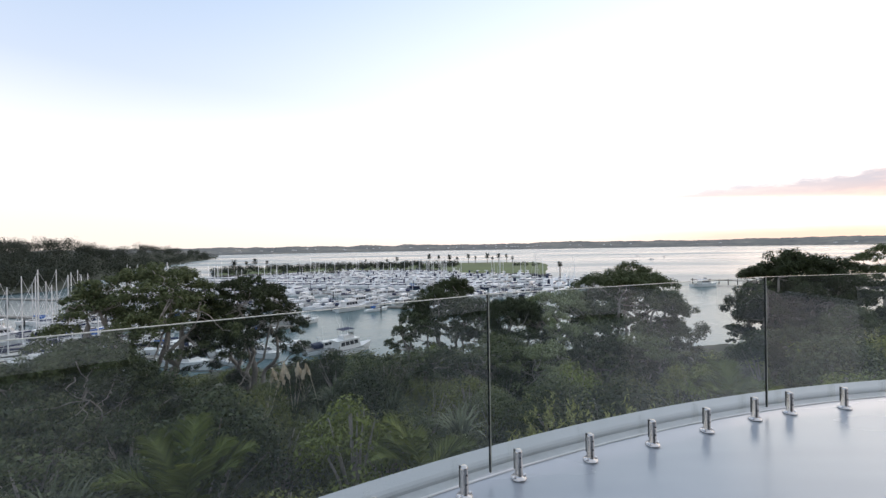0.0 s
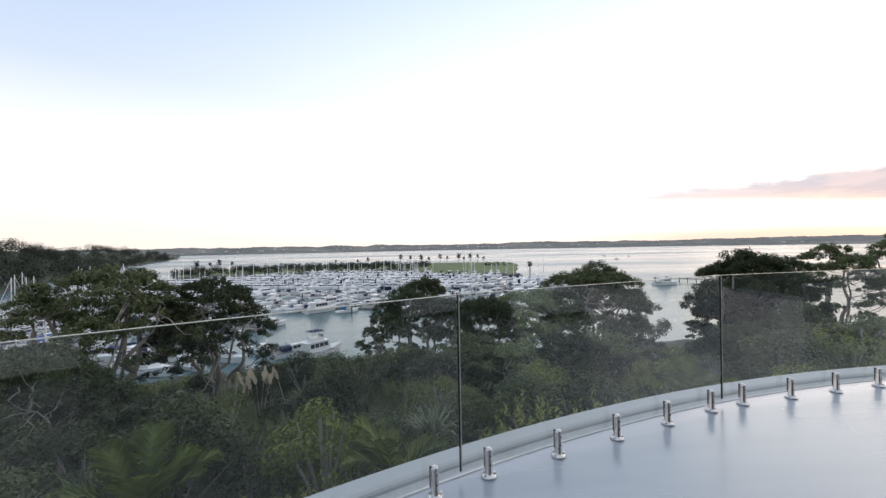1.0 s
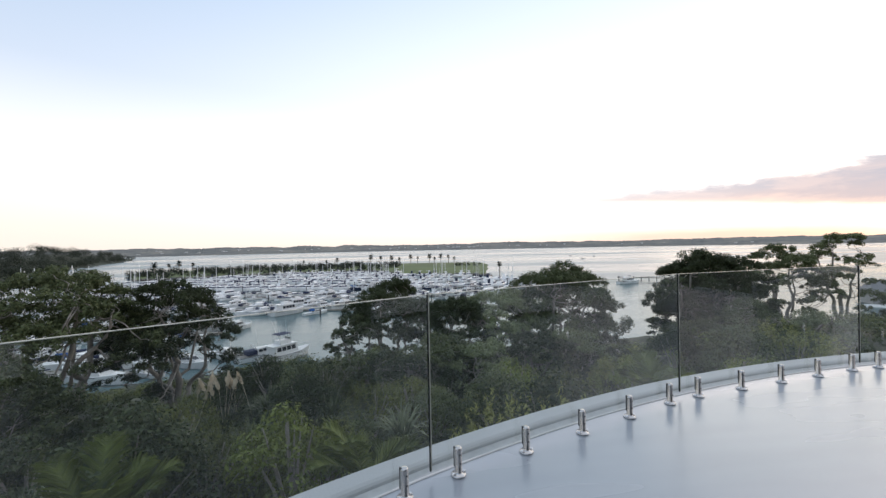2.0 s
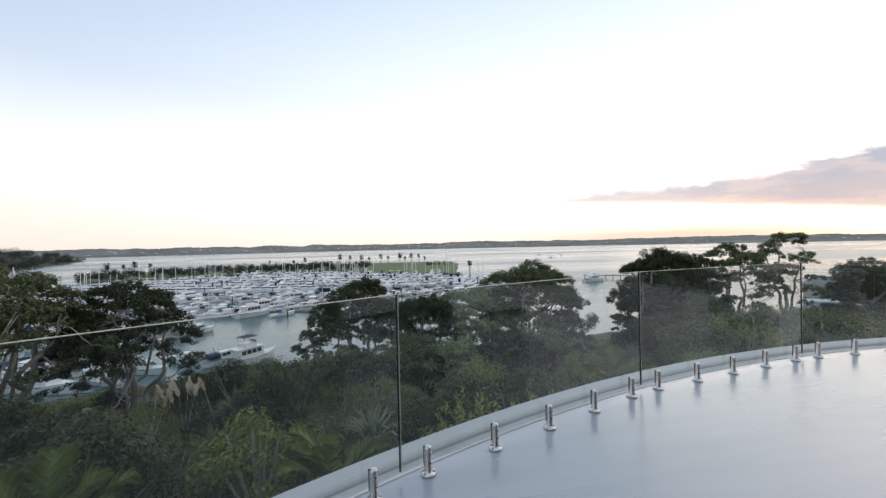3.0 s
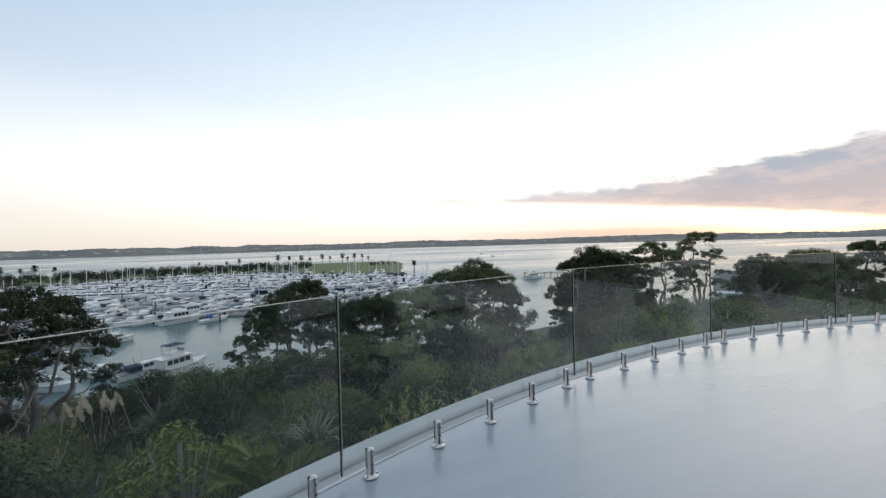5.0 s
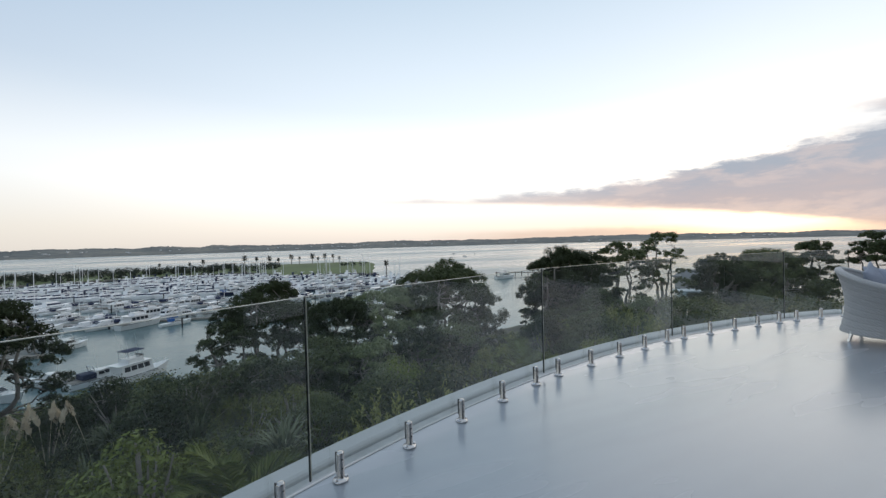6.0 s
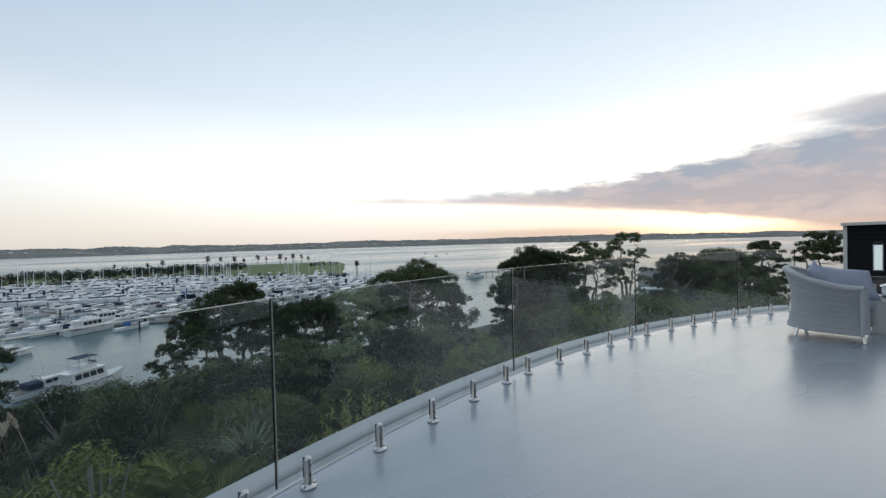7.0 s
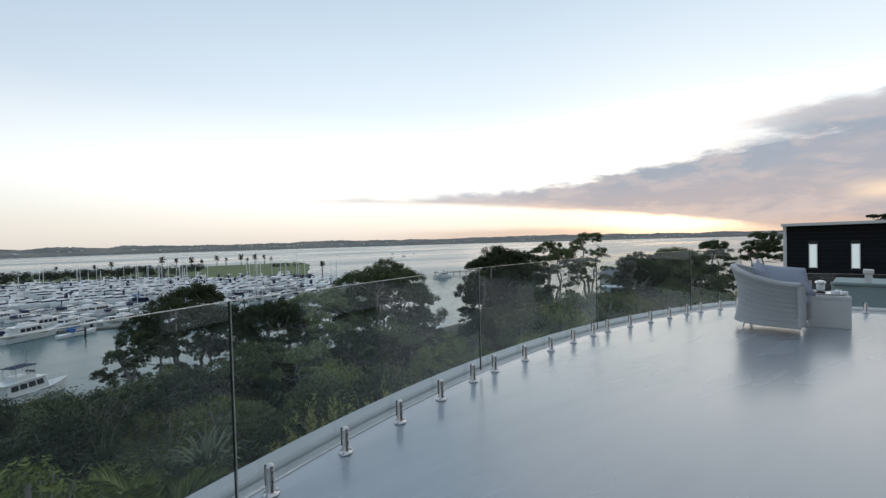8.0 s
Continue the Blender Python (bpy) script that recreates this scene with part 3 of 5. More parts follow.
def shoot_cloud(rnd, width, height, shoots, per, leaf, slim, lumps=9):
    """Leafy shoots pointing up and out of a lumpy dome, like tea-tree or bracken."""
    g = np.random.default_rng(rnd.randrange(1 << 30))
    n = shoots
    u, a = g.uniform(-0.15, 1, n), g.uniform(0, 2 * math.pi, n)
    s = np.sqrt(1 - u * u)
    out = np.stack([s * np.cos(a), s * np.sin(a), u], 1)
    knob = g.normal(size=(lumps, 3))
    knob[:, 2] = abs(knob[:, 2])
    knob /= np.linalg.norm(knob, axis=1, keepdims=True)
    swell = 0.72 + 0.34 * np.clip(((out @ knob.T).max(1) - 0.72) / 0.28, 0, 1) + g.uniform(-0.06, 0.10, n)
    tip = out * swell[:, None] * np.array([width / 2, width / 2, height])
    way = out * 0.6 + np.array([0, 0, 0.75]) + g.normal(size=(n, 3)) * 0.22
    way /= np.linalg.norm(way, axis=1, keepdims=True)
    long = height * g.uniform(0.14, 0.30, n)
    t = g.random((n, per))
    p = (tip[:, None] - way[:, None] * (long[:, None] * (1 - t))[..., None]).reshape(-1, 3)
    w = np.repeat(way, per, axis=0)
    m = n * per
    side = g.normal(size=(m, 3))
    d = w * 0.75 + side * 0.55
    ll = leaf * g.uniform(0.6, 1.2, m)
    d /= np.linalg.norm(d, axis=1, keepdims=True)
    return diamonds(p + d * ll[:, None], d, g.normal(size=(m, 3)) + np.array([0, 0, 0.8]), ll, ll * slim)


def limb(bm, pts, r0, r1, n=6):
    """A bent tapered limb through the points."""
    rings = []
    for i, p in enumerate(pts):
        t = i / (len(pts) - 1)
        r = r0 + (r1 - r0) * t
        d = (pts[min(i + 1, len(pts) - 1)] - pts[max(i - 1, 0)]).normalized()
        a = d.orthogonal().normalized()
        b = d.cross(a)
        rings.append([bm.verts.new(p + (a * math.cos(6.2832 * k / n) + b * math.sin(6.2832 * k / n)) * r) for k in range(n)])
    for a, b in zip(rings, rings[1:]):
        # match each ring to the nearest start vertex, to avoid twisting
        best = min(range(n), key=lambda s: (b[s].co - a[0].co).length)
        for k in range(n):
            bm.faces.new((a[k], a[(k + 1) % n], b[(k + 1 + best) % n], b[(k + best) % n]))


def wavy(rnd, p, q, n, amp):
    """Points from p to q that wander sideways in a smooth curve, like an old limb."""
    n = max(n + 2, 4)
    one, two = (Vector((rnd.uniform(-1, 1), rnd.uniform(-1, 1), rnd.uniform(-.5, .5))) * amp for _ in range(2))
    return [p.lerp(q, i / n) + one * math.sin(math.pi * i / n) + two * 0.7 * math.sin(2 * math.pi * i / n) for i in range(n + 1)]


def spreading_tree(seed, height, width, crown=0.5, stems=4, pads=46, open_=0.3, leaf=0.17, per=120, mat=None, lean=(0, 0), name="pohutukawa_tree",
                   label="dark green spreading coastal tree with twisting grey limbs", flat=0.9, pad=(0.085, 0.145), thick=1.0, fork_at=(0.24, 0.42)):
    """A coastal tree: several twisting stems, spreading limbs and a domed crown of separate leafy pads."""
    rnd = random.Random(seed)
    per, leaf = per * 2.7, leaf * 0.56
    tree = thing(name, label, "tree", "trees on the slope")
    bm = bmesh.new()
    centres = []
    hw = width / 2
    tips = []
    for i in range(stems):
        a = 6.2832 * (i + rnd.uniform(-0.3, 0.3)) / stems
        reach = hw * rnd.uniform(0.35, 0.6)
        foot = Vector((rnd.uniform(-.3, .3), rnd.uniform(-.3, .3), -0.6))
        fork = Vector((math.cos(a) * reach * 0.62, math.sin(a) * reach * 0.62, height * rnd.uniform(*fork_at)))
        a2 = a + rnd.uniform(-0.5, 0.5)
        top = Vector((math.cos(a2) * reach * 1.25 + lean[0], math.sin(a2) * reach * 1.25 + lean[1], height * rnd.uniform(0.6, 0.78)))
        mid = (foot + fork) / 2 + Vector((rnd.uniform(-.6, .6), rnd.uniform(-.6, .6), 0.5)) * hw * 0.13
        r = max(0.12, height * 0.030) * rnd.uniform(0.7, 1.25) * thick
        limb(bm, wavy(rnd, foot, mid, 2, hw * 0.03)[:-1] + wavy(rnd, mid, fork, 3, hw * 0.06), r * 1.3, r * 0.8, 7)
        limb(bm, wavy(rnd, fork, top, 5, hw * 0.11), r * 0.8, r * 0.35)
        tips += [(fork, r * 0.6), (top, r * 0.4), ((fork + top) / 2, r * 0.5)]
    for i in range(pads):
        a = 2.39996 * i + rnd.uniform(-0.5, 0.5)
        q = math.sqrt((i + rnd.uniform(0.1, 0.9)) / pads)
        rr = q * hw * rnd.uniform(0.86, 1.04)
        dome = height * (1 - crown * (0.02 + 0.83 * q ** 2.2))
        under = rnd.random() < open_
        z = dome - (height * crown * rnd.uniform(0.15, 0.55) if under else height * 0.06 * rnd.random())
        cr = width * rnd.uniform(*pad) * (0.75 if under else 1.0)
        c = Vector((math.cos(a) * rr + lean[0] * 1.2, math.sin(a) * rr + lean[1] * 1.2, z - cr * flat * 0.7))
        # each pad is a low dome of small tufts
        for k in range(12):
            b, q2 = rnd.uniform(0, 6.2832), math.sqrt(rnd.random()) * 1.25
            centres.append((c.x + math.cos(b) * q2 * cr, c.y + math.sin(b) * q2 * cr, c.z + cr * flat * (0.42 - 0.40 * q2 * q2 + rnd.uniform(-.14, .10)), cr * rnd.uniform(0.24, 0.46)))
        src, r = min(tips, key=lambda t: (t[0] - c).length + rnd.uniform(0, hw * 0.2))
        midp = src.lerp(c, 0.55) + Vector((rnd.uniform(-.3, .3), rnd.uniform(-.3, .3), -0.15 * hw * rnd.random()))
        limb(bm, wavy(rnd, src, midp, 2, hw * 0.05)[:-1] + wavy(rnd, midp, c - Vector((0, 0, cr * 0.2)), 2, hw * 0.05), r * 0.55, 0.02, 5)
    part("trunk", bm, BARK, tree, smooth=True)
    v, f = leaf_cloud(rnd, centres, per, leaf, flat)
    data_part("crown", v, f, mat or LEAF_DARK, tree)
    return tree


def shrub(seed, width, height, leaf=0.055, slim=0.42, shoots=260, per=16, mat=None, name="shrub", label="dense olive green shrub on the hillside", lumps=11):
    rnd = random.Random(seed)
    ob = thing(name, label, "shrub", "shrubs on the slope")
    bm = bmesh.new()
    for i in range(9):
        a, q = rnd.uniform(0, 6.28), rnd.uniform(0.3, 0.9)
        c = Vector((math.cos(a) * q * width * 0.36, math.sin(a) * q * width * 0.36, height * (0.85 - 0.5 * q * q)))
        limb(bm, [Vector((0, 0, -0.4)), Vector((c.x * 0.5, c.y * 0.5, c.z * 0.55)), c], 0.05, 0.012, 4)
    part("stems", bm, BARK, ob)
    if slim < 0.3:
        v, f = shoot_cloud(rnd, width, height, shoots, per, leaf, slim, lumps)
    else:
        centres = []
        for i in range(lumps * 3):
            a, q = rnd.uniform(0, 6.28), math.sqrt(rnd.random())
            cr = width * rnd.uniform(0.08, 0.15)
            centres.append((math.cos(a) * q * width * 0.42, math.sin(a) * q * width * 0.42, height * (0.95 - 0.72 * q * q) - cr * 0.7 + rnd.uniform(-.1, .1), cr))
        v, f = leaf_cloud(rnd, centres, 330, leaf, 0.9)
    data_part("leaves", v, f, mat or LEAF_MID, ob)
    return ob


def blade_tuft(seed, n, length, width, mat, name, label, category, spread=0.9, plumes=0):
    """Arching strap leaves out of one crown; plumes: feathery flower heads on tall canes."""
    rnd = random.Random(seed)
    ob = thing(name, label, category, "tufts on the slope")
    verts, faces = [], []
    for _ in range(n):
        a, out = rnd.uniform(0, 6.28), rnd.uniform(0.15, spread)
        l = length * rnd.uniform(0.6, 1.1)
        side = Vector((-math.sin(a), math.cos(a), 0))
        base = Vector((rnd.uniform(-.15, .15), rnd.uniform(-.15, .15), -0.2))
        i = len(verts)
        for k in range(5):
            t = k / 4
            p = base + Vector((math.cos(a), math.sin(a), 0)) * out * l * t ** 1.4 + Vector((0, 0, l * (t * (1.15 - 0.2 * out) - out * 0.75 * t ** 3)))
            w = width * (1 - t ** 2) * 0.5 + 0.003
            verts += [p - side * w, p + side * w]
        for k in range(4):
            faces.append((i + 2 * k, i + 2 * k + 1, i + 2 * k + 3, i + 2 * k + 2))
    data_part("blades", verts, faces, mat, ob)
    for k in range(plumes):
        bm = bmesh.new()
        a, out = rnd.uniform(-2.2, 0.8), rnd.uniform(0.15, 0.7)
        top = Vector((math.cos(a) * out, math.sin(a) * out, length * rnd.uniform(0.95, 1.25)))
        limb(bm, [Vector((0, 0, 0)), top * 0.5 + Vector((0, 0, 0.1)), top], 0.012, 0.008, 4)
        tip = top + Vector((math.cos(a) * 0.22, math.sin(a) * 0.22, length * 0.33))
        for j in range(170):
            t = rnd.random()
            p = top.lerp(tip, t) + Vector((rnd.uniform(-1, 1), rnd.uniform(-1, 1), 0)) * 0.09 * math.sin(math.pi * min(1, t * 0.85 + 0.12))
            d = Vector((rnd.uniform(-.5, .5), rnd.uniform(-.5, .5), 1)).normalized() * 0.10
            s = d.orthogonal().normalized() * 0.022
            vs = [bm.verts.new(q) for q in (p - s, p + s, p + d)]
            bm.faces.new(vs)
        part("plume", bm, PLUME, ob, "feathery cream flower plume")
    return ob


def frond_palm(seed, fronds=11, length=2.2, trunk=1.2):
    """A young palm with feathered, arching fronds."""
    rnd = random.Random(seed)
    ob = thing("palm_tree", "young palm with arching yellow-green feathered fronds", "palm", "palms below the terrace")
    bm = bmesh.new()
    limb(bm, [Vector((0, 0, -0.6)), Vector((0.03, 0, trunk * 0.5)), Vector((0, 0.02, trunk))], 0.13, 0.10, 9)
    part("trunk", bm, BARK, ob, smooth=True)
    for k in range(fronds):
        a = 6.2832 * k / fronds + rnd.uniform(-.2, .2)
        up = rnd.uniform(0.8, 1.7)
        l = length * rnd.uniform(0.8, 1.1)
        verts, faces = [], []
        way, side = Vector((math.cos(a), math.sin(a), 0)), Vector((-math.sin(a), math.cos(a), 0))

        def spine(t):
            return Vector((0, 0, trunk)) + way * (l * t * (1.1 - 0.35 * up) + 0.0) + Vector((0, 0, l * (up * t - (0.25 + 0.30 * up) * t * t)))

        for j in range(34):
            t = 0.12 + 0.88 * j / 33
            p = spine(t)
            fwd = (spine(min(1, t + 0.03)) - spine(t - 0.03)).normalized()
            ll = 0.62 * math.sin(math.pi * (0.12 + 0.80 * t)) * rnd.uniform(0.85, 1.1)
            for s in (-1, 1):
                tip = p + (side * s * 0.75 + fwd * 0.65 + Vector((0, 0, 0.15 - 0.35 * rnd.random()))) * ll
                mid = p.lerp(tip, 0.5) + Vector((0, 0, 0.05))
                w = fwd * 0.028
                i = len(verts)
                verts += [p - w, p + w, mid + w * 1.2, tip, mid - w * 1.2]
                faces.append((i, i + 1, i + 2, i + 3, i + 4))
        pts = [spine(t) for t in np.linspace(0, 1, 8)]
        for a0, b0 in zip(pts, pts[1:]):
            i = len(verts)
            verts += [a0 - side * 0.018, a0 + side * 0.018, b0 + side * 0.012, b0 - side * 0.012]
            faces.append((i, i + 1, i + 2, i + 3))
        data_part("frond", verts, faces, PALM, ob)
    return ob


def ground_at(az, d):
    v = direction(az, 0) * d
    return v.x, v.y, land(v.x, v.y)


def put_tree(az, d, top_el, width, seed, turn=0, **kw):
    """A tree rooted on the slope whose top reaches the given elevation."""
    x, y, z = ground_at(az, d)
    h = EYE + math.tan(radians(top_el)) * d - z
    t = spreading_tree(seed, h, width, **kw)
    t.matrix_basis = pose(x, y, z, 0, 0, turn)
    return t


def plant_trees():
    # the broad tree on the marina side: one wide crown on sinuous limbs from a low fork
    put_tree(-36.6, 24, -0.4, 7.8, 11, crown=0.56, stems=7, pads=98, open_=0.50, per=125, leaf=0.13, pad=(0.06, 0.10), thick=0.62, fork_at=(0.18, 0.40))
    put_tree(-26.0, 25, -2.2, 6.4, 12, crown=0.66, stems=6, pads=78, open_=0.52, per=125, leaf=0.13, pad=(0.07, 0.115), thick=0.6, fork_at=(0.2, 0.4))
    put_tree(-43.5, 18, -8.6, 6.6, 13, thick=0.4, crown=0.8, stems=3, pads=50, open_=0.3, per=130, leaf=0.12)
    # the middle trees
    put_tree(0.6, 31, -3.6, 7.2, 21, crown=0.56, stems=5, pads=58, open_=0.42, per=125, leaf=0.14, thick=0.5, pad=(0.085, 0.135))
    put_tree(-4.2, 28, -8.6, 4.2, 22, crown=0.6, stems=3, pads=26, open_=0.3, per=140, leaf=0.14, thick=0.8)
    put_tree(9.5, 29, -6.6, 7.2, 23, crown=0.52, stems=5, pads=46, open_=0.5, per=120, leaf=0.14, thick=0.6, pad=(0.08, 0.13))
    put_tree(16.6, 31, -5.0, 7.4, 24, crown=0.55, stems=5, pads=44, open_=0.5, per=120, leaf=0.14, thick=0.62, pad=(0.075, 0.125), mat=LEAF_OLIVE)
    put_tree(24.3, 33, -1.7, 9.0, 25, crown=0.60, stems=5, pads=64, open_=0.48, per=115, leaf=0.15, thick=0.62, pad=(0.08, 0.135))
    put_tree(28.4, 34, -5.0, 3.8, 26, crown=0.8, stems=3, pads=36, open_=0.5, per=115, leaf=0.15, thick=0.8)
    # right of the gap of water
    put_tree(41.0, 38, -0.25, 6.8, 31, crown=0.70, stems=4, pads=64, open_=0.5, per=115, leaf=0.15, thick=0.8, pad=(0.12, 0.18))
    put_tree(44.0, 39, -0.6, 6.0, 40, crown=0.80, stems=3, pads=46, open_=0.5, per=115, leaf=0.16, thick=0.8, pad=(0.12, 0.18))
    put_tree(38.3, 36, -3.6, 4.2, 32, crown=0.85, stems=3, pads=34, open_=0.5, per=120, leaf=0.16, thick=0.8)
    put_tree(48.6, 52, 0.1, 7.4, 33, crown=0.55, stems=4, pads=34, open_=0.45, per=95, leaf=0.17, pad=(0.085, 0.135), thick=0.5, fork_at=(0.3, 0.5))
    put_tree(53.2, 54, 1.2, 6.0, 34, crown=0.66, stems=3, pads=32, open_=0.5, per=95, leaf=0.17, pad=(0.09, 0.14), thick=0.45, fork_at=(0.3, 0.5))
    put_tree(59.6, 58, -1.5, 8.2, 35, crown=0.9, stems=4, pads=68, open_=0.5, per=100, leaf=0.18, pad=(0.11, 0.17))
    put_tree(63.4, 60, -1.0, 9.4, 36, crown=0.9, stems=4, pads=68, open_=0.5, per=100, leaf=0.18, pad=(0.11, 0.17))
    put_tree(67.0, 62, -0.2, 5.8, 37, crown=0.85, stems=3, pads=46, open_=0.45, per=105, leaf=0.2, pad=(0.11, 0.16))
    put_tree(71.7, 60, 0.4, 4.4, 38, crown=0.40, stems=2, pads=20, open_=0.15, per=105, leaf=0.2, pad=(0.12, 0.19), thick=0.6, label="small umbrella-topped tree beside the dark building")
    put_tree(80.8, 48, 2.0, 3.6, 39, crown=0.4, stems=2, pads=24, open_=0.15, per=120, leaf=0.18, flat=0.45, label="small umbrella-topped tree behind the dark building")


def plant_lower_trees():
    # lower trees that fill the slope under the tall ones
    for i, (az, d, el, w) in enumerate(((5.0, 24, -14.5, 3.6), (12.0, 22, -17.0, 3.6), (20.5, 25, -13.5, 3.8), (27.0, 27, -12.0, 4.2), (32.8, 27, -13.4, 3.6), (40.8, 28, -8.8, 4.4),
                                        (46.5, 31, -5.8, 4.6), (51.0, 36, -6.8, 4.4), (-2.5, 22, -13.4, 3.8), (-11.5, 23, -14.2, 3.8), (-16.5, 26, -14.2, 3.4))):
        put_tree(az, d, el, w, 60 + i, crown=0.85, stems=3, pads=28, open_=0.5, per=115, leaf=0.12, pad=(0.11, 0.17), mat=LEAF_OLIVE if i in (2, 5, 6, 7) else None, label="dense dark green young tree on the slope")


CLEAR = [(-33.5, 9.6), (-3.0, 9.4), (36.5, 13.0)]


def low_line(az):
    """How far below the horizon the undergrowth keeps, by direction."""
    return float(np.interp(az, [-56, -40, -38, -22, -19, -8, -6, 3, 29, 30.5, 36.5, 38, 47, 84], [9.5, 10, 13.9, 13.9, 12.6, 12.6, 11, 11, 11, 12.2, 12.2, 8.5, 6.2, 5.2]))


def plant_shrubs():
    rnd = random.Random(77)
    kinds = [shrub(101, 3.0, 2.4, leaf=0.052, slim=0.22, shoots=430, label="feathery olive green shrub on the hillside"), shrub(102, 2.6, 2.0, mat=LEAF_DARK, label="dark glossy green shrub on the hillside"),
             shrub(103, 2.5, 2.3, mat=LEAF_BRIGHT, leaf=0.05, label="bright yellow-green shrub on the hillside"),
             shrub(104, 3.4, 2.8, mat=LEAF_DARK, lumps=14, label="tall dark shrub on the hillside"), shrub(105, 2.8, 1.8, lumps=12, leaf=0.05, label="rounded olive green shrub on the hillside")]
    used = set()
    scrub = {0: [], 1: [], 2: []}
    for ring in range(19):
        d0 = 6.5 + ring * 2.15 * (1 + ring * 0.035)
        n = int(11 + ring * 2.0)
        for i in range(n):
            az = -56 + 138 * (i + rnd.uniform(0.1, 0.9)) / n
            d = d0 + rnd.uniform(-1, 1)
            x, y, z = ground_at(az, d)
            if math.hypot(x - CX, y - CY) < R_EDGE + 1.6 or z < WATER + 1.0:
                continue
            near = min(math.hypot(x - p.x, y - p.y) for p in (direction(a, 0) * q for a, q in CLEAR))
            shade = any(abs(az - a) < 9 and q - 3.2 < d < q for a, q in CLEAR)
            if near < 1.15 or (-48 < az < -35 and 8 < d < 11):
                continue
            j = rnd.choices(range(5), (0.8, 5, 0.2, 6, 0.8) if az < -31 else (4, 0.5, 5, 0.5, 4) if az < -14 and d < 17 or az < -5 and d < 13 else (0.8, 4, 0.6, 5, 1.2) if az < -5 or d > 17 and az < 32 else (1.5, 3, 2.2, 3, 1.8) if az < 32 else (3, 1.0, 4.5, 1.0, 3) if az < 53 else (3, 2.5, 0.8, 2.5, 3))[0]
            s = rnd.uniform(0.6, 1.45) * (0.55 if shade else 1.0)
            room = EYE - math.tan(radians(low_line(az) + (rnd.uniform(0, 6) if -6 < az < 30 else rnd.uniform(0, 1.5)))) * d - z
            if d > 9:
                s = min(s, room / (2.4, 2.0, 2.3, 2.8, 1.8)[j])
            if room < 0.5 or s < 0.3 or (4 < az < 30 and d > 18 and rnd.random() < 0.35):
                continue
            if d > 27:
                w = min(rnd.uniform(1.6, 3.0), max(0.4, (room - 0.5) / 0.7))
                for k in range(7):
                    a, q = rnd.uniform(0, 6.28), math.sqrt(rnd.random()) * w * 0.5
                    cr = rnd.uniform(0.35, 0.8)
                    scrub[(2 if 34 < az < 54 and rnd.random() < 0.3 else int(rnd.random() < 0.5))].append((x + math.cos(a) * q, y + math.sin(a) * q, z + w * 0.7 - q * 0.5, cr))
                continue
            m = pose(x, y, z - 0.15, rnd.uniform(-6, 6), rnd.uniform(-6, 6), rnd.uniform(0, 360))
            if j not in used:
                used.add(j)
                kinds[j].matrix_basis = m
            else:
                c = copy_thing(kinds[j], m)
                c.scale = (s, s, s * rnd.uniform(0.8, 1.1))
    for k, mat in ((0, LEAF_MID), (1, LEAF_DARK), (2, LEAF_BRIGHT)):
        v, f = leaf_cloud(rnd, scrub[k], 48, 0.10, 0.85)
        tagged(data_part("hillside_scrub", v, f, mat), ("dense olive green scrub covering the lower slope", "dense dark scrub covering the lower slope", "fresh green scrub beside the trees")[k], "scrub", kind="stuff")


def plant_slope_trees():
    # slim dark trees half way down, whose pale trunks show
    for i, (az, d, el, w) in enumerate(((7.0, 21, -11.6, 4.4), (14.0, 20, -12.6, 4.0), (21.5, 22, -11.4, 4.4), (26.5, 24, -10.8, 3.8), (1.0, 20, -14.0, 3.4))):
        put_tree(az, d, el, w, 80 + i, crown=0.50, stems=3, pads=24, open_=0.4, per=120, leaf=0.12, pad=(0.10, 0.16), thick=0.42, mat=LEAF_OLIVE if i % 2 else None, label="slim dark tree with pale bare trunks on the slope")


plant_trees()
plant_lower_trees()
plant_slope_trees()
plant_shrubs()


# ---- marina ----
def loft(bm, sections):
    """Skin a row of closed or open sections of equal length."""
    rows = [[bm.verts.new(p) for p in s] for s in sections]
    for a, b in zip(rows, rows[1:]):
        for i in range(len(a) - 1):
            bm.faces.new((a[i], b[i], b[i + 1], a[i + 1]))
    return rows


def hull_mesh(length, beam, free, stern=0.85):
    bm = bmesh.new()
    secs = []
    for t in (0.0, 0.25, 0.5, 0.7, 0.85, 0.95, 1.0):
        x = (t - 0.5) * length
        w = beam / 2 * (stern + (1 - stern) * min(1, t * 3)) * (1 - max(0, (t - 0.45) / 0.55) ** 2.3 * 0.97)
        h = free * (0.85 + 0.45 * t * t)
        rake = length * 0.05 * max(0, t - 0.6) / 0.4
        secs.append([(x - rake * 0, -w, h), (x - rake, -w * 0.82, 0.1), (x - rake * 1.3, 0, -0.5), (x - rake, w * 0.82, 0.1), (x - rake * 0, w, h)])
    rows = loft(bm, secs)
    bm.faces.new([v for v in rows[0]])
    for a, b in zip(rows, rows[1:]):
        bm.faces.new((a[0], a[-1], b[-1], b[0]))
    bmesh.ops.recalc_face_normals(bm, faces=bm.faces)
    return bm


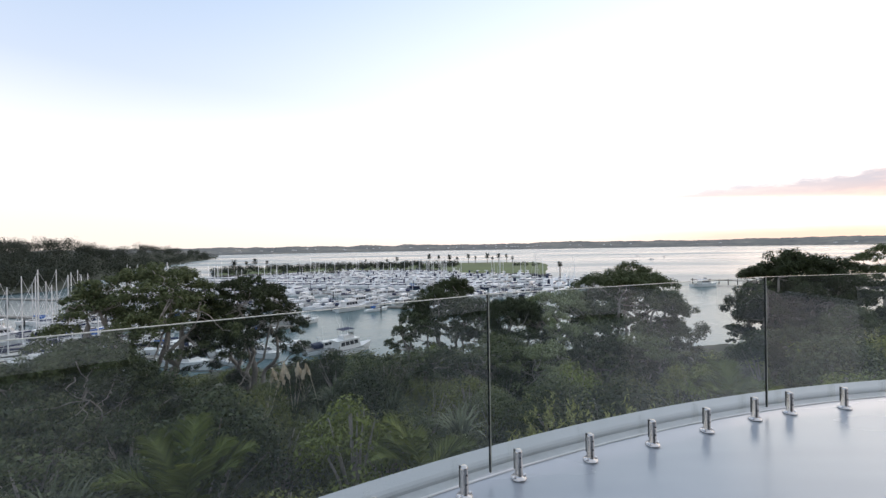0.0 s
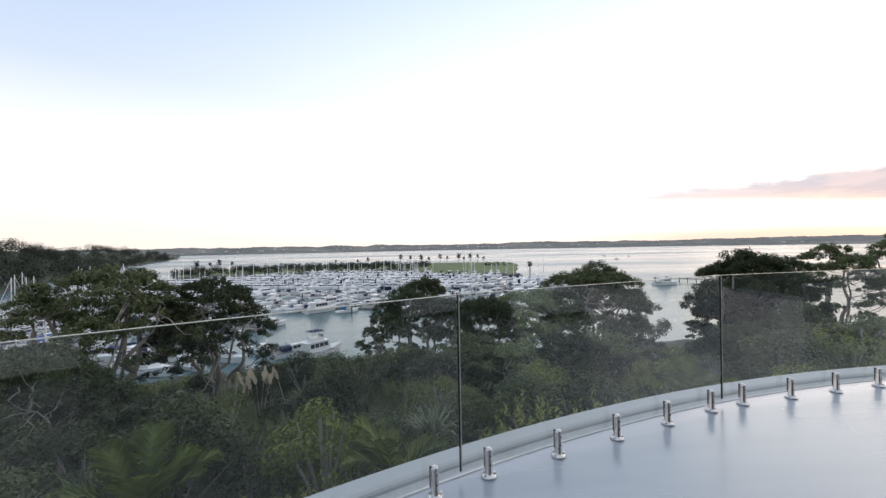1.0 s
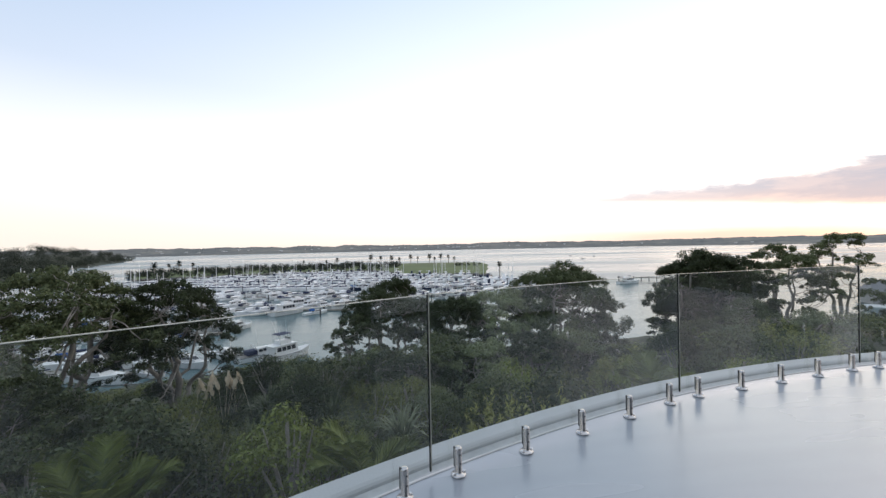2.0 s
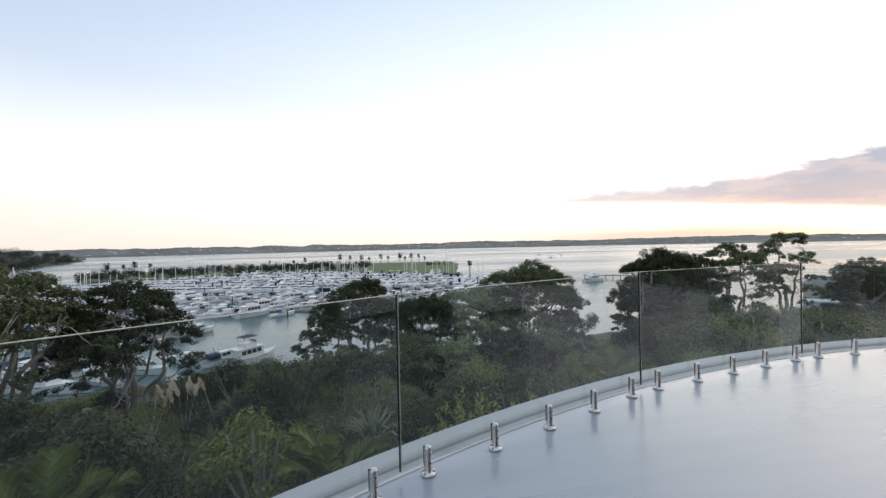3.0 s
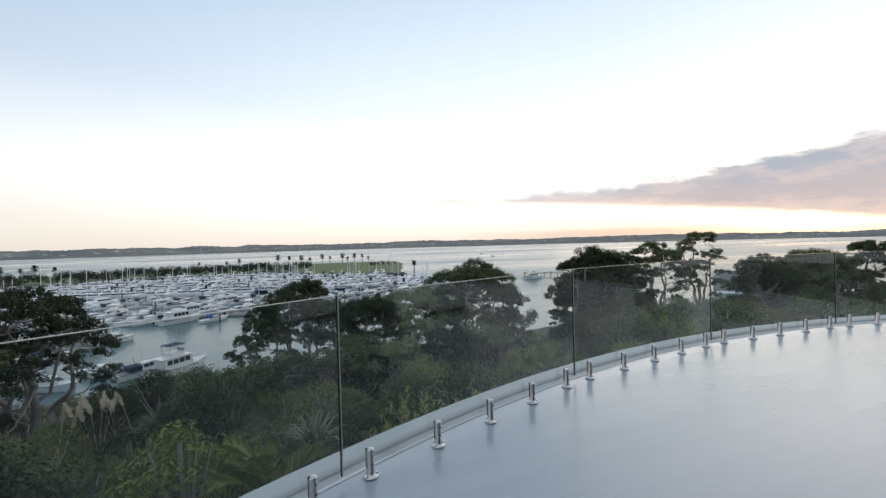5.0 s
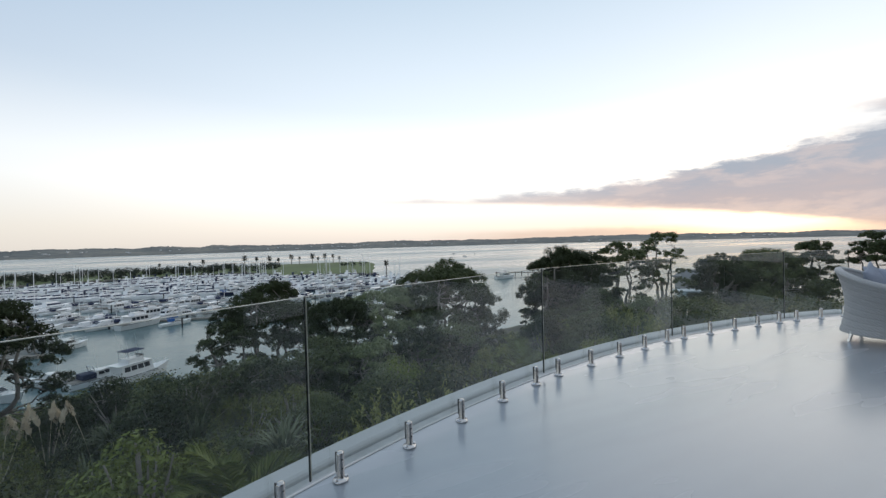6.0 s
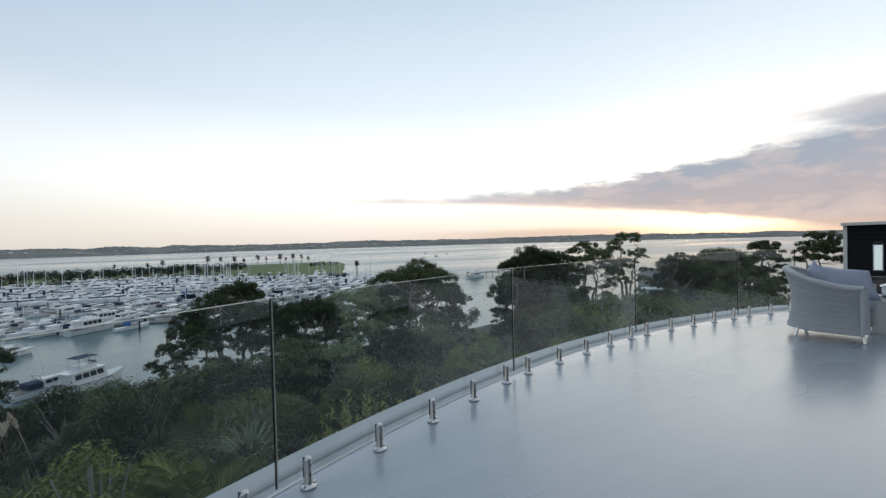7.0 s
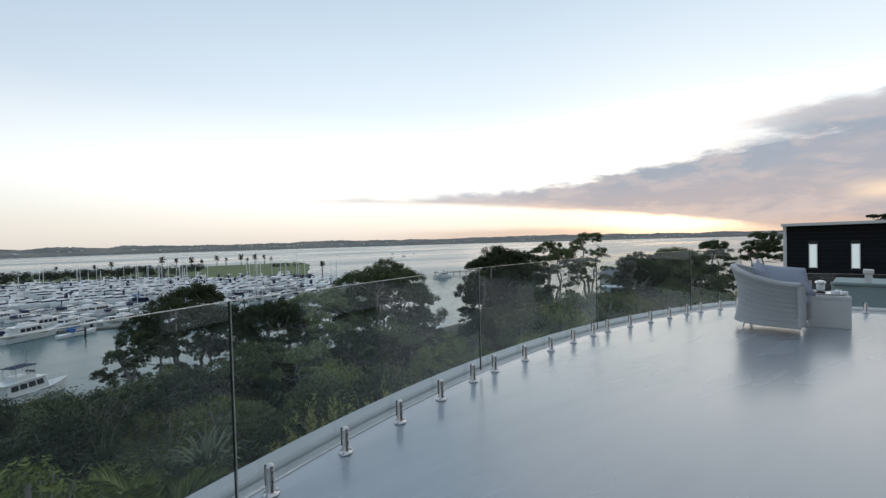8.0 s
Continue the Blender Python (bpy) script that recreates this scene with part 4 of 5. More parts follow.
def cabin_mesh(x0, x1, w0, w1, z0, z1, rake0=0.3, rake1=0.9, inset=0.15):
    """A cabin block with raked ends and sides that lean in."""
    bm = bmesh.new()
    lo = [bm.verts.new(p) for p in ((x0, -w0, z0), (x1, -w1, z0), (x1, w1, z0), (x0, w0, z0))]
    hi = [bm.verts.new(p) for p in ((x0 + rake0, -w0 + inset, z1), (x1 - rake1, -w1 + inset, z1), (x1 - rake1, w1 - inset, z1), (x0 + rake0, w0 - inset, z1))]
    bm.faces.new(hi)
    for i in range(4):
        bm.faces.new((lo[i], lo[(i + 1) % 4], hi[(i + 1) % 4], hi[i]))
    bmesh.ops.recalc_face_normals(bm, faces=bm.faces)
    return bm


def window_band(x0, x1, w0, w1, z0, z1, z_lo, z_hi, rake0, rake1, inset):
    """Dark glazing a few centimetres proud of a cabin's sides and front."""
    def at(z):
        t = (z - z0) / (z1 - z0)
        return (x0 + rake0 * t + 0.25, x1 - rake1 * t + 0.03, w0 - inset * t + 0.03, w1 - inset * t + 0.03)
    return cabin_mesh(*_band(at(z_lo), at(z_hi), z_lo, z_hi))


def _band(a, b, z_lo, z_hi):
    return (a[0], a[1], a[2], a[3], z_lo, z_hi, b[0] - a[0], a[1] - b[1], a[2] - b[2])


def rail_mesh(length, beam, z, h=0.65):
    bm = bmesh.new()
    for s in (-1, 1):
        side = [Vector(((t - 0.5) * length, s * beam / 2 * (1 - max(0, (t - 0.45) / 0.55) ** 2.3 * 0.95) * 0.95, z * (0.85 + 0.45 * t * t) + h)) for t in (0.55, 0.7, 0.85, 0.97)]
        for a, b in zip(side, side[1:]):
            rod(bm, a, b, 0.022, 0.022, 4)
        for a in side:
            rod(bm, a - Vector((0, 0, h)), a, 0.02, 0.02, 4)
    return bm


def pane_row(ob, c, z_lo, z_hi, n):
    """Separate dark panes let into a cabin's two sides, and a raked screen in front."""
    x0, x1, w0, w1, z0, z1, rake0, rake1, inset = c

    def at(u, z, side):
        t = (z - z0) / (z1 - z0)
        xa, xb = x0 + rake0 * t, x1 - rake1 * t
        wa, wb = w0 - inset * t, w1 - inset * t
        return Vector((xa + (xb - xa) * u, side * (wa + (wb - wa) * u + 0.02), z))

    for side in (-1, 1):
        for i in range(n):
            u0, u1 = 0.08 + 0.86 * i / n, 0.08 + 0.86 * (i + 0.84) / n
            bm = bmesh.new()
            vs = [bm.verts.new(p) for p in (at(u0, z_lo, side), at(u1, z_lo, side), at(u1, z_hi, side), at(u0, z_hi, side))]
            bm.faces.new(vs if side < 0 else vs[::-1])
            part("window", bm, TINTED, ob)
    t0, t1 = (z_lo - z0) / (z1 - z0), (z_hi - z0) / (z1 - z0)
    bm = bmesh.new()
    y0, y1 = (w1 - inset * t0) * 0.9, (w1 - inset * t1) * 0.9
    vs = [bm.verts.new(p) for p in ((x1 - rake1 * t0 + 0.03, -y0, z_lo), (x1 - rake1 * t0 + 0.03, y0, z_lo), (x1 - rake1 * t1 + 0.03, y1, z_hi), (x1 - rake1 * t1 + 0.03, -y1, z_hi))]
    bm.faces.new(vs)
    part("windscreen", bm, TINTED, ob, "dark raked windscreen")


def launch(style, name="motor_launch", label="white motor launch with flybridge moored in the marina", hull=None):
    ob = thing(name, label, "boat", "boats in the marina")
    L, B, F = ((13.0, 4.1, 1.45), (10.5, 3.4, 1.2), (8.5, 3.0, 1.05), (11.5, 3.9, 1.45))[style]
    part("hull", hull_mesh(L, B, F), hull or HULL, ob)
    w = B / 2
    zc = F * 0.95
    bm = bmesh.new()
    for s in (-1, 1):
        rod(bm, (-L * 0.49, s * w * 0.86, F * 0.87), (L * 0.20, s * w * 0.99, F * 0.98), 0.05, 0.05, 5)
    part("rubbing_strake", bm, TINTED, ob, "dark rubbing strake")
    if style == 2:
        c = (-L * 0.10, L * 0.26, w * 0.70, w * 0.48, zc, zc + 1.15, 0.1, 1.3, 0.12)
    elif style == 3:
        c = (-L * 0.30, L * 0.18, w * 0.80, w * 0.70, zc, zc + 1.9, 0.1, 0.5, 0.10)
    elif style == 0:
        c = (-L * 0.20, L * 0.22, w * 0.80, w * 0.60, zc, zc + 1.6, 0.15, 1.3, 0.18)
    else:
        c = (-L * 0.16, L * 0.30, w * 0.78, w * 0.45, zc, zc + 1.25, 0.1, 2.2, 0.18)
    part("cabin", cabin_mesh(*c), HULL, ob)
    h = c[5] - c[4]
    pane_row(ob, c, zc + h * 0.42, zc + h * 0.84, 4 if style in (0, 3) else 3)
    bm = bmesh.new()
    box(bm, (L * 0.22, B * 0.62, 0.06), pose(-L * 0.36, 0, zc - 0.02))
    part("cockpit_well", bm, PONTOON, ob, "shaded teak cockpit")
    if style in (0, 3):
        bm = bmesh.new()
        box(bm, (L * 0.48, B * 0.80, 0.10), pose(-L * 0.10, 0, c[5] + 0.05), 0.03)
        part("roof", bm, HULL, ob)
        part("flybridge", cabin_mesh(-L * 0.18, L * 0.06, w * 0.62, w * 0.5, c[5] + 0.1, c[5] + 0.8, 0.1, 0.4, 0.06), HULL, ob)
        bm = bmesh.new()
        box(bm, (0.06, B * 0.46, 0.42), pose(L * 0.045, 0, c[5] + 1.0, 0, -30, 0))
        part("flybridge_screen", bm, TINTED, ob)
        bm = bmesh.new()
        box(bm, (L * 0.26, B * 0.64, 0.09), pose(-L * 0.08, 0, c[5] + 2.1), 0.03)
        part("canopy", bm, CANVAS if style == 3 else HULL, ob, "canopy over the flybridge")
        for sx in (-L * 0.19, L * 0.03):
            for sy in (-1, 1):
                bm = bmesh.new()
                rod(bm, (sx, sy * w * 0.56, c[5] + 0.1), (sx, sy * w * 0.56, c[5] + 2.1), 0.035, 0.035, 5)
                part("canopy_post", bm, ALLOY, ob)
        for sy in (-1, 1):
            bm = bmesh.new()
            rod(bm, (-L * 0.05, sy * w * 0.7, c[5] + 0.2), (-L * 0.16, sy * w * 1.25, c[5] + 5.2), 0.03, 0.012, 4)
            part("outrigger", bm, ALLOY, ob)
    elif style == 1:
        bm = bmesh.new()
        box(bm, (L * 0.20, B * 0.72, 0.9), pose(-L * 0.24, 0, zc + 0.55), 0.18)
        part("cockpit_cover", bm, CANVAS, ob, "navy canvas cockpit cover")
        bm = bmesh.new()
        rod(bm, (-L * 0.16, -w * 0.8, zc + 0.9), (-L * 0.20, -w * 0.6, zc + 2.0), 0.07, 0.07, 6)
        rod(bm, (-L * 0.20, -w * 0.6, zc + 2.0), (-L * 0.20, w * 0.6, zc + 2.0), 0.07, 0.07, 6)
        rod(bm, (-L * 0.20, w * 0.6, zc + 2.0), (-L * 0.16, w * 0.8, zc + 0.9), 0.07, 0.07, 6)
        part("targa_arch", bm, HULL, ob)
    else:
        bm = bmesh.new()
        box(bm, (0.45, 0.5, 1.1), pose(-L * 0.53, 0, 0.75), 0.08)
        part("outboard_motor", bm, BLACK, ob, "black outboard motor")
    bm = bmesh.new()
    rod(bm, (-L * 0.1, 0, c[5]), (-L * 0.14, 0, c[5] + (3.9 if style != 2 else 1.8)), 0.03, 0.012, 5)
    part("aerial", bm, ALLOY, ob)
    part("bow_rail", rail_mesh(L, B, F), ALLOY, ob)
    return ob


def yacht(seed, L=11.5, mast=14.5, cover=None, label="white sailing yacht with bare mast and covered boom in the marina"):
    rnd = random.Random(seed)
    ob = thing("sailing_yacht", label, "boat", "boats in the marina")
    B, F = L * 0.31, 1.05
    part("hull", hull_mesh(L, B, F, 0.7), HULL, ob)
    part("coachroof", cabin_mesh(-L * 0.12, L * 0.22, B * 0.30, B * 0.2, F * 0.95, F + 0.55, 0.1, 0.7, 0.1), DECKING, ob)
    part("cabin_glazing", window_band(-L * 0.12, L * 0.22, B * 0.30, B * 0.2, F * 0.95, F + 0.55, F + 0.15, F + 0.40, 0.1, 0.7, 0.1), TINTED, ob)
    mx = L * 0.08
    bm = bmesh.new()
    rod(bm, (mx, 0, F), (mx, 0, F + mast), 0.13, 0.085, 8)
    for z in (0.42, 0.72):
        rod(bm, (mx, -0.9, F + mast * z), (mx, 0.9, F + mast * z), 0.03, 0.03, 4)
    part("mast", bm, ALLOY, ob, "bare alloy mast")
    bm = bmesh.new()
    rod(bm, (mx, 0, F + 1.3), (mx - L * 0.40, 0, F + 1.25), 0.09, 0.08, 6)
    part("boom", bm, ALLOY, ob)
    bm = bmesh.new()
    rod(bm, (mx - 0.2, 0, F + 1.55), (mx - L * 0.38, 0, F + 1.42), 0.26, 0.12, 8)
    part("sail_cover", bm, cover or CANVAS, ob, "canvas sail cover on the boom")
    for end in ((L * 0.49, F * 1.25), (-L * 0.49, F * 0.9)):
        bm = bmesh.new()
        rod(bm, (mx, 0, F + mast * 0.98), (end[0], 0, end[1]), 0.01 if end[0] < 0 else 0.03, 0.01 if end[0] < 0 else 0.025, 4)
        part("stay", bm, ALLOY, ob, "furled sail" if end[0] > 0 else "")
    bm = bmesh.new()
    box(bm, (1.5, B * 0.55, 0.9), pose(-L * 0.16, 0, F + 0.75), 0.15)
    part("spray_hood", bm, cover or CANVAS, ob)
    return ob


def joined_boat(bm_white, bm_dark, m, sail, rnd):
    """The few solid shapes of a boat far off."""
    L = rnd.uniform(9, 13)
    B = L * 0.32
    h = hull_mesh(L, B, 1.2 if sail else 1.5)
    bmesh.ops.transform(h, matrix=m, verts=h.verts)
    _append(bm_white, h)
    c = cabin_mesh(-L * 0.25, L * 0.22, B * 0.38, B * 0.26, 1.2, 1.7 if sail else rnd.uniform(2.6, 3.2), 0.2, 1.0, 0.15)
    bmesh.ops.transform(c, matrix=m, verts=c.verts)
    _append(bm_white, c)
    if sail:
        mh = rnd.uniform(12, 16)
        for a, b, r in (((0.9, 0, 1), (0.9, 0, mh), 0.14), ((0.9, 0, 2.4), (-L * 0.35, 0, 2.3), 0.16)):
            k = bmesh.new()
            rod(k, a, b, r, r * 0.8, 4)
            bmesh.ops.transform(k, matrix=m, verts=k.verts)
            _append(bm_white if r < 0.15 else bm_dark, k)
    else:
        k = window_band(-L * 0.25, L * 0.22, B * 0.38, B * 0.26, 1.2, 3.0, 1.9, 2.5, 0.2, 1.0, 0.15)
        bmesh.ops.transform(k, matrix=m, verts=k.verts)
        _append(bm_dark, k)
        if rnd.random() < 0.6:
            k = bmesh.new()
            box(k, (L * 0.25, B * 0.6, 0.12), pose(-0.6, 0, 4.7))
            box(k, (0.08, B * 0.5, 1.9), pose(-1.6, 0, 3.8))
            bmesh.ops.transform(k, matrix=m, verts=k.verts)
            _append(bm_dark if rnd.random() < 0.4 else bm_white, k)


def _append(dst, src):
    dst[0].extend([tuple(v.co) for v in src.verts])
    n = len(dst[0]) - len(src.verts)
    src.verts.index_update()
    dst[1].extend([tuple(v.index + n for v in f.verts) for f in src.faces])
    src.free()


PIER_AZ, BOAT_AZ = 104.0, 46.0     # the way the pontoons run, and the way the boats lie


def in_marina(x, y):
    r, az = math.hypot(x, y), math.degrees(math.atan2(x, y))
    near = float(np.interp(az, [-75, -56, -30, -24, -20, 2, 20], [110, 92, 90, 96, 124, 124, 150]))
    far = float(np.interp(az, [-75, -40, -13, 0, 8, 14, 21], [300, 330, 375, 345, 305, 285, 250]))
    return -72 < az < 21 and near < r < far


def build_marina():
    rnd = random.Random(42)
    designs = [launch(0), launch(1, label="white sports launch with navy cockpit cover moored in the marina"), launch(2, label="small white cabin boat moored in the marina"), launch(3, label="white trawler launch with flybridge canopy moored in the marina"),
               yacht(1), yacht(2, 10.0, 12.5, BLUECAN, "white sailing yacht with bright blue sail cover in the marina"), yacht(3, 13.0, 16.5),
               launch(0, label="motor launch with a navy hull and white cabin in the marina", hull=CANVAS)]
    used = set()

    def moor(j, x, y, turn):
        m = pose(x, y, WATER, 0, 0, turn)
        if j in used:
            c = copy_thing(designs[j], m)
            s = rnd.uniform(0.72, 1.12)
            c.scale = (s, s * rnd.uniform(0.95, 1.05), s)
        else:
            used.add(j)
            designs[j].matrix_basis = m

    # the launch on the near arm, with two more beside it
    for j, az, r, turn in ((3, -13.4, 88, 48), (1, -16.2, 91, 40), (2, -20.4, 95, 160), (1, -24.5, 92, -25), (2, -28.5, 90, 150), (0, -33, 92, -20), (6, -47.0, 128, 60), (4, -45.2, 140, 62), (6, -43.4, 132, 58), (4, -42.0, 148, 64), (5, -40.6, 138, 60), (4, -48.6, 118, 60)):
        v = direction(az, 0) * r
        moor(j, v.x, v.y, turn)
    a = radians(PIER_AZ)
    along, across = Vector((math.sin(a), math.cos(a), 0)), Vector((-math.cos(a), math.sin(a), 0))
    keel = direction(BOAT_AZ, 0)
    white, dark = ([], []), ([], [])
    for gap in (66, 100, 140, 179, 217, 254, 291, 328, 366):
        c = across * gap
        run = [s for s in np.arange(-420, 200, 2.0) if in_marina(*(c + along * s)[:2])]
        if len(run) < 8:
            continue
        pier = thing("pontoon", "grey timber floating pontoon with dark piles", "pontoon", "marina pontoons")
        bm = bmesh.new()
        p0, p1 = c + along * run[0], c + along * run[-1]
        box(bm, (2.2, (p1 - p0).length, 0.5), Matrix.Translation((p0 + p1) / 2 + Vector((0, 0, WATER + 0.35))) @ pose(0, 0, 0, 0, 0, -PIER_AZ))
        part("walkway", bm, PONTOON, pier)
        for s in run[::9]:
            p = c + along * s + across * 12.5 * (-1 if s % 4 else 1)
            bm = bmesh.new()
            rod(bm, (p.x, p.y, WATER - 1), (p.x, p.y, WATER + 2.8), 0.2, 0.2, 8)
            part("pile", bm, BLACK, pier)
        for side in (-1, 1):
            s = run[0] + rnd.uniform(0, 3)
            while s < run[-1]:
                if rnd.random() < 0.2:
                    s += 5
                    continue
                p = c + along * s + across * side * 1.6 + keel * side * rnd.uniform(6.0, 6.8)
                r, az = math.hypot(p.x, p.y), math.degrees(math.atan2(p.x, p.y))
                if az < -38.5 and r > 185:
                    s += 5
                    continue
                bow_out = rnd.random() < 0.62
                heading = 90 - BOAT_AZ + (0 if (side > 0) == bow_out else 180) + rnd.uniform(-9, 9)
                # more masts towards the far left
                sail = rnd.random() < (0.62 if az < -38 else 0.38 if r < 240 else 0.17)
                if r < 222 and -56 < az < 14:
                    moor(rnd.choice((4, 4, 4, 6, 6, 6, 5)) if sail else rnd.choice((0, 0, 0, 1, 1, 1, 1, 2, 2, 3, 3, 7)), p.x, p.y, heading)
                else:
                    joined_boat(white, dark, pose(p.x, p.y, WATER, 0, 0, heading), sail, rnd)
                s += rnd.uniform(4.5, 5.8)
    tagged(data_part("far_boats", white[0], white[1], HULL), "densely moored white boats far out in the marina", "boats", kind="stuff")
    tagged(data_part("far_boat_canvas", dark[0], dark[1], CANVAS), "dark windows and canvas of boats far out", "boats", kind="stuff")
    # yachts at anchor outside
    for az, r in ((27.5, 640), (28.9, 760), (25.9, 820)):
        v = direction(az, 0) * r
        moor(4, v.x, v.y, rnd.uniform(0, 360))
    v = direction(33.1, 0) * 246
    moor(0, v.x, v.y, 5)


build_marina()


def build_small_shore_works():
    # timber jetty across the gap
    jet = thing("jetty", "dark timber jetty on piles standing in the water", "jetty", at=(0, 0, 0))
    p = direction(35.0, 0) * 262
    jet.matrix_basis = pose(p.x, p.y, WATER, 0, 0, -35)
    bm = bmesh.new()
    box(bm, (30, 3.0, 0.4), pose(0, 0, 2.2))
    part("platform", bm, PONTOON, jet)
    for x in range(-14, 15, 4):
        bm = bmesh.new()
        rod(bm, (x, -1.3, -2), (x, -1.3, 3.0), 0.22, 0.2, 8)
        part("pile", bm, BLACK, jet)
    # boat shed with a low grey roof
    shed = thing("boat_shed", "low boat shed with pale grey roof by the water", "shed")
    p = direction(56.4, 0) * 205
    shed.matrix_basis = pose(p.x, p.y, WATER - 0.2, 0, 0, -57 + 25)
    bm = bmesh.new()
    box(bm, (12, 8, 5.0), pose(0, 0, 2.5))
    part("walls", bm, PAVE, shed)
    bm = bmesh.new()
    vs = [bm.verts.new(v) for v in ((-7.0, -5.0, 4.6), (7.0, -5.0, 4.6), (4.5, 0, 8.2), (-4.5, 0, 8.2), (-7.0, 5.0, 4.6), (7.0, 5.0, 4.6))]
    for f in ((0, 1, 2, 3), (3, 2, 5, 4), (0, 3, 4), (1, 5, 2)):
        bm.faces.new([vs[i] for i in f])
    part("roof", bm, SLATE, shed, "grey hipped roof")
    bm = bmesh.new()
    box(bm, (16, 7, 0.6), pose(-3, -9, 0.2))
    part("ramp", bm, PLASTER, shed, "pale concrete apron in front of the shed")


build_small_shore_works()


# ---- headland, reserve and their trees ----
def build_headland():
    def inner(a):
        return float(np.interp(a, [-80, -52, -44, -40, -36, -32, -29.2], [280, 320, 335, 420, 620, 950, 1350]))

    def top(a):
        return float(np.interp(a, [-80, -50, -47, -43.5, -40, -37, -34, -31, -29.2], [1.6, 1.2, 1.2, 1.3, 0.35, 0.75, 0.35, 0.0, -0.8]))

    verts, faces = [], []
    az = np.arange(-80, -29.1, 0.8)
    shape = (0.0, 0.06, 0.35, 0.75, 1.0, 0.9, -0.2)
    for a in az:
        r0 = inner(a)
        deep = 260 + 0.25 * r0
        rc = r0 + deep * 0.66
        hz = max(1.0, EYE + math.tan(radians(top(a))) * rc - WATER - 9)
        for i, k in enumerate(shape):
            r = r0 + deep * i / 6
            v = direction(a, 0) * r
            verts.append((v.x, v.y, WATER - 0.5 + hz * k + 1.5 * noise.noise(v * 0.02)))
    n = len(shape)
    for i in range(len(az) - 1):
        for j in range(n - 1):
            k = i * n + j
            faces.append((k, k + n, k + n + 1, k + 1))
    tagged(data_part("headland", verts, faces, SOIL, smooth=True), "dark wooded headland on the far side of the marina", "headland", kind="structure")
    rnd = random.Random(9)
    centres = []
    for _ in range(950):
        a = rnd.uniform(-72, -29.4)
        i = rnd.uniform(0.45, 4.9)
        r0 = inner(a)
        deep = 260 + 0.25 * r0
        rc = r0 + deep * 0.66
        hz = max(1.0, EYE + math.tan(radians(top(a))) * rc - WATER - 9)
        k = float(np.interp(i, range(7), shape))
        v = direction(a, 0) * (r0 + deep * i / 6)
        cr = rnd.uniform(2.5, 8.5)
        centres.append((v.x, v.y, WATER + hz * k + cr * 0.6 + rnd.uniform(0, 5), cr))
    for a, h in ((-44.5, 9), (-43.2, 10), (-41.8, 6), (-36.8, 9), (-35.9, 8), (-34.6, 6), (-47, 8)):
        rc = inner(a) + (260 + 0.25 * inner(a)) * 0.66
        v = direction(a, 0) * rc
        hz = EYE + math.tan(radians(top(a))) * rc - 9
        for k in range(4):
            centres.append((v.x + rnd.uniform(-5, 5), v.y + rnd.uniform(-5, 5), hz + h - rnd.uniform(0, 4), rnd.uniform(3.0, 5.5)))
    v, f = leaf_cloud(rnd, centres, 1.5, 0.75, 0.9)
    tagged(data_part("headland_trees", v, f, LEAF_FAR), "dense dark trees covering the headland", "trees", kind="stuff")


build_headland()


def far_palm(seed, height=10.5, crown=3.9):
    rnd = random.Random(seed)
    ob = thing("tall_palm", "tall palm with a bushy round crown on the reserve", "palm", "palms on the reserve")
    bm = bmesh.new()
    limb(bm, [Vector((0, 0, -0.5)), Vector((0.1, 0, height * 0.5)), Vector((0, 0, height * 0.9))], 0.45, 0.38, 7)
    part("trunk", bm, BARK, ob)
    verts, faces = [], []
    for k in range(46):
        a, up = rnd.uniform(0, 6.28), rnd.uniform(-0.9, 1.2)
        w, s = Vector((math.cos(a), math.sin(a), 0)), Vector((-math.sin(a), math.cos(a), 0))
        p0 = Vector((0, 0, height * 0.88))
        p1 = p0 + w * crown * 0.55 + Vector((0, 0, up * crown * 0.75))
        p2 = p0 + w * crown * (1.0 - 0.25 * abs(up)) + Vector((0, 0, up * crown * 0.7 - 0.5))
        i = len(verts)
        verts += [p0, p1 - s * 0.6, p2, p1 + s * 0.6]
        faces.append((i, i + 1, i + 2, i + 3))
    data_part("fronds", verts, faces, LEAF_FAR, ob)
    return ob


def reserve_edge(a):
    return float(np.interp(a, [-31, -2, 2, 13, 15.5], [388, 388, 322, 300, 292]))


def reserve_height(a, r):
    r0, r1 = reserve_edge(a), 560.0
    t = (r - r0) / (r1 - r0)
    if t < 0 or t > 1:
        return WATER - 1
    side = float(np.interp(a, [-31, -28, 13, 15.5], [0, 1, 1, 0]))
    k = math.sin(math.pi * min(1, max(0, t))) ** 0.35
    lift = float(np.interp(a, [-30, 0, 3, 9, 15], [1.6, 1.8, 2.6, 2.6, 1.4]))
    return WATER - 1 + (lift + 1.2) * k * side


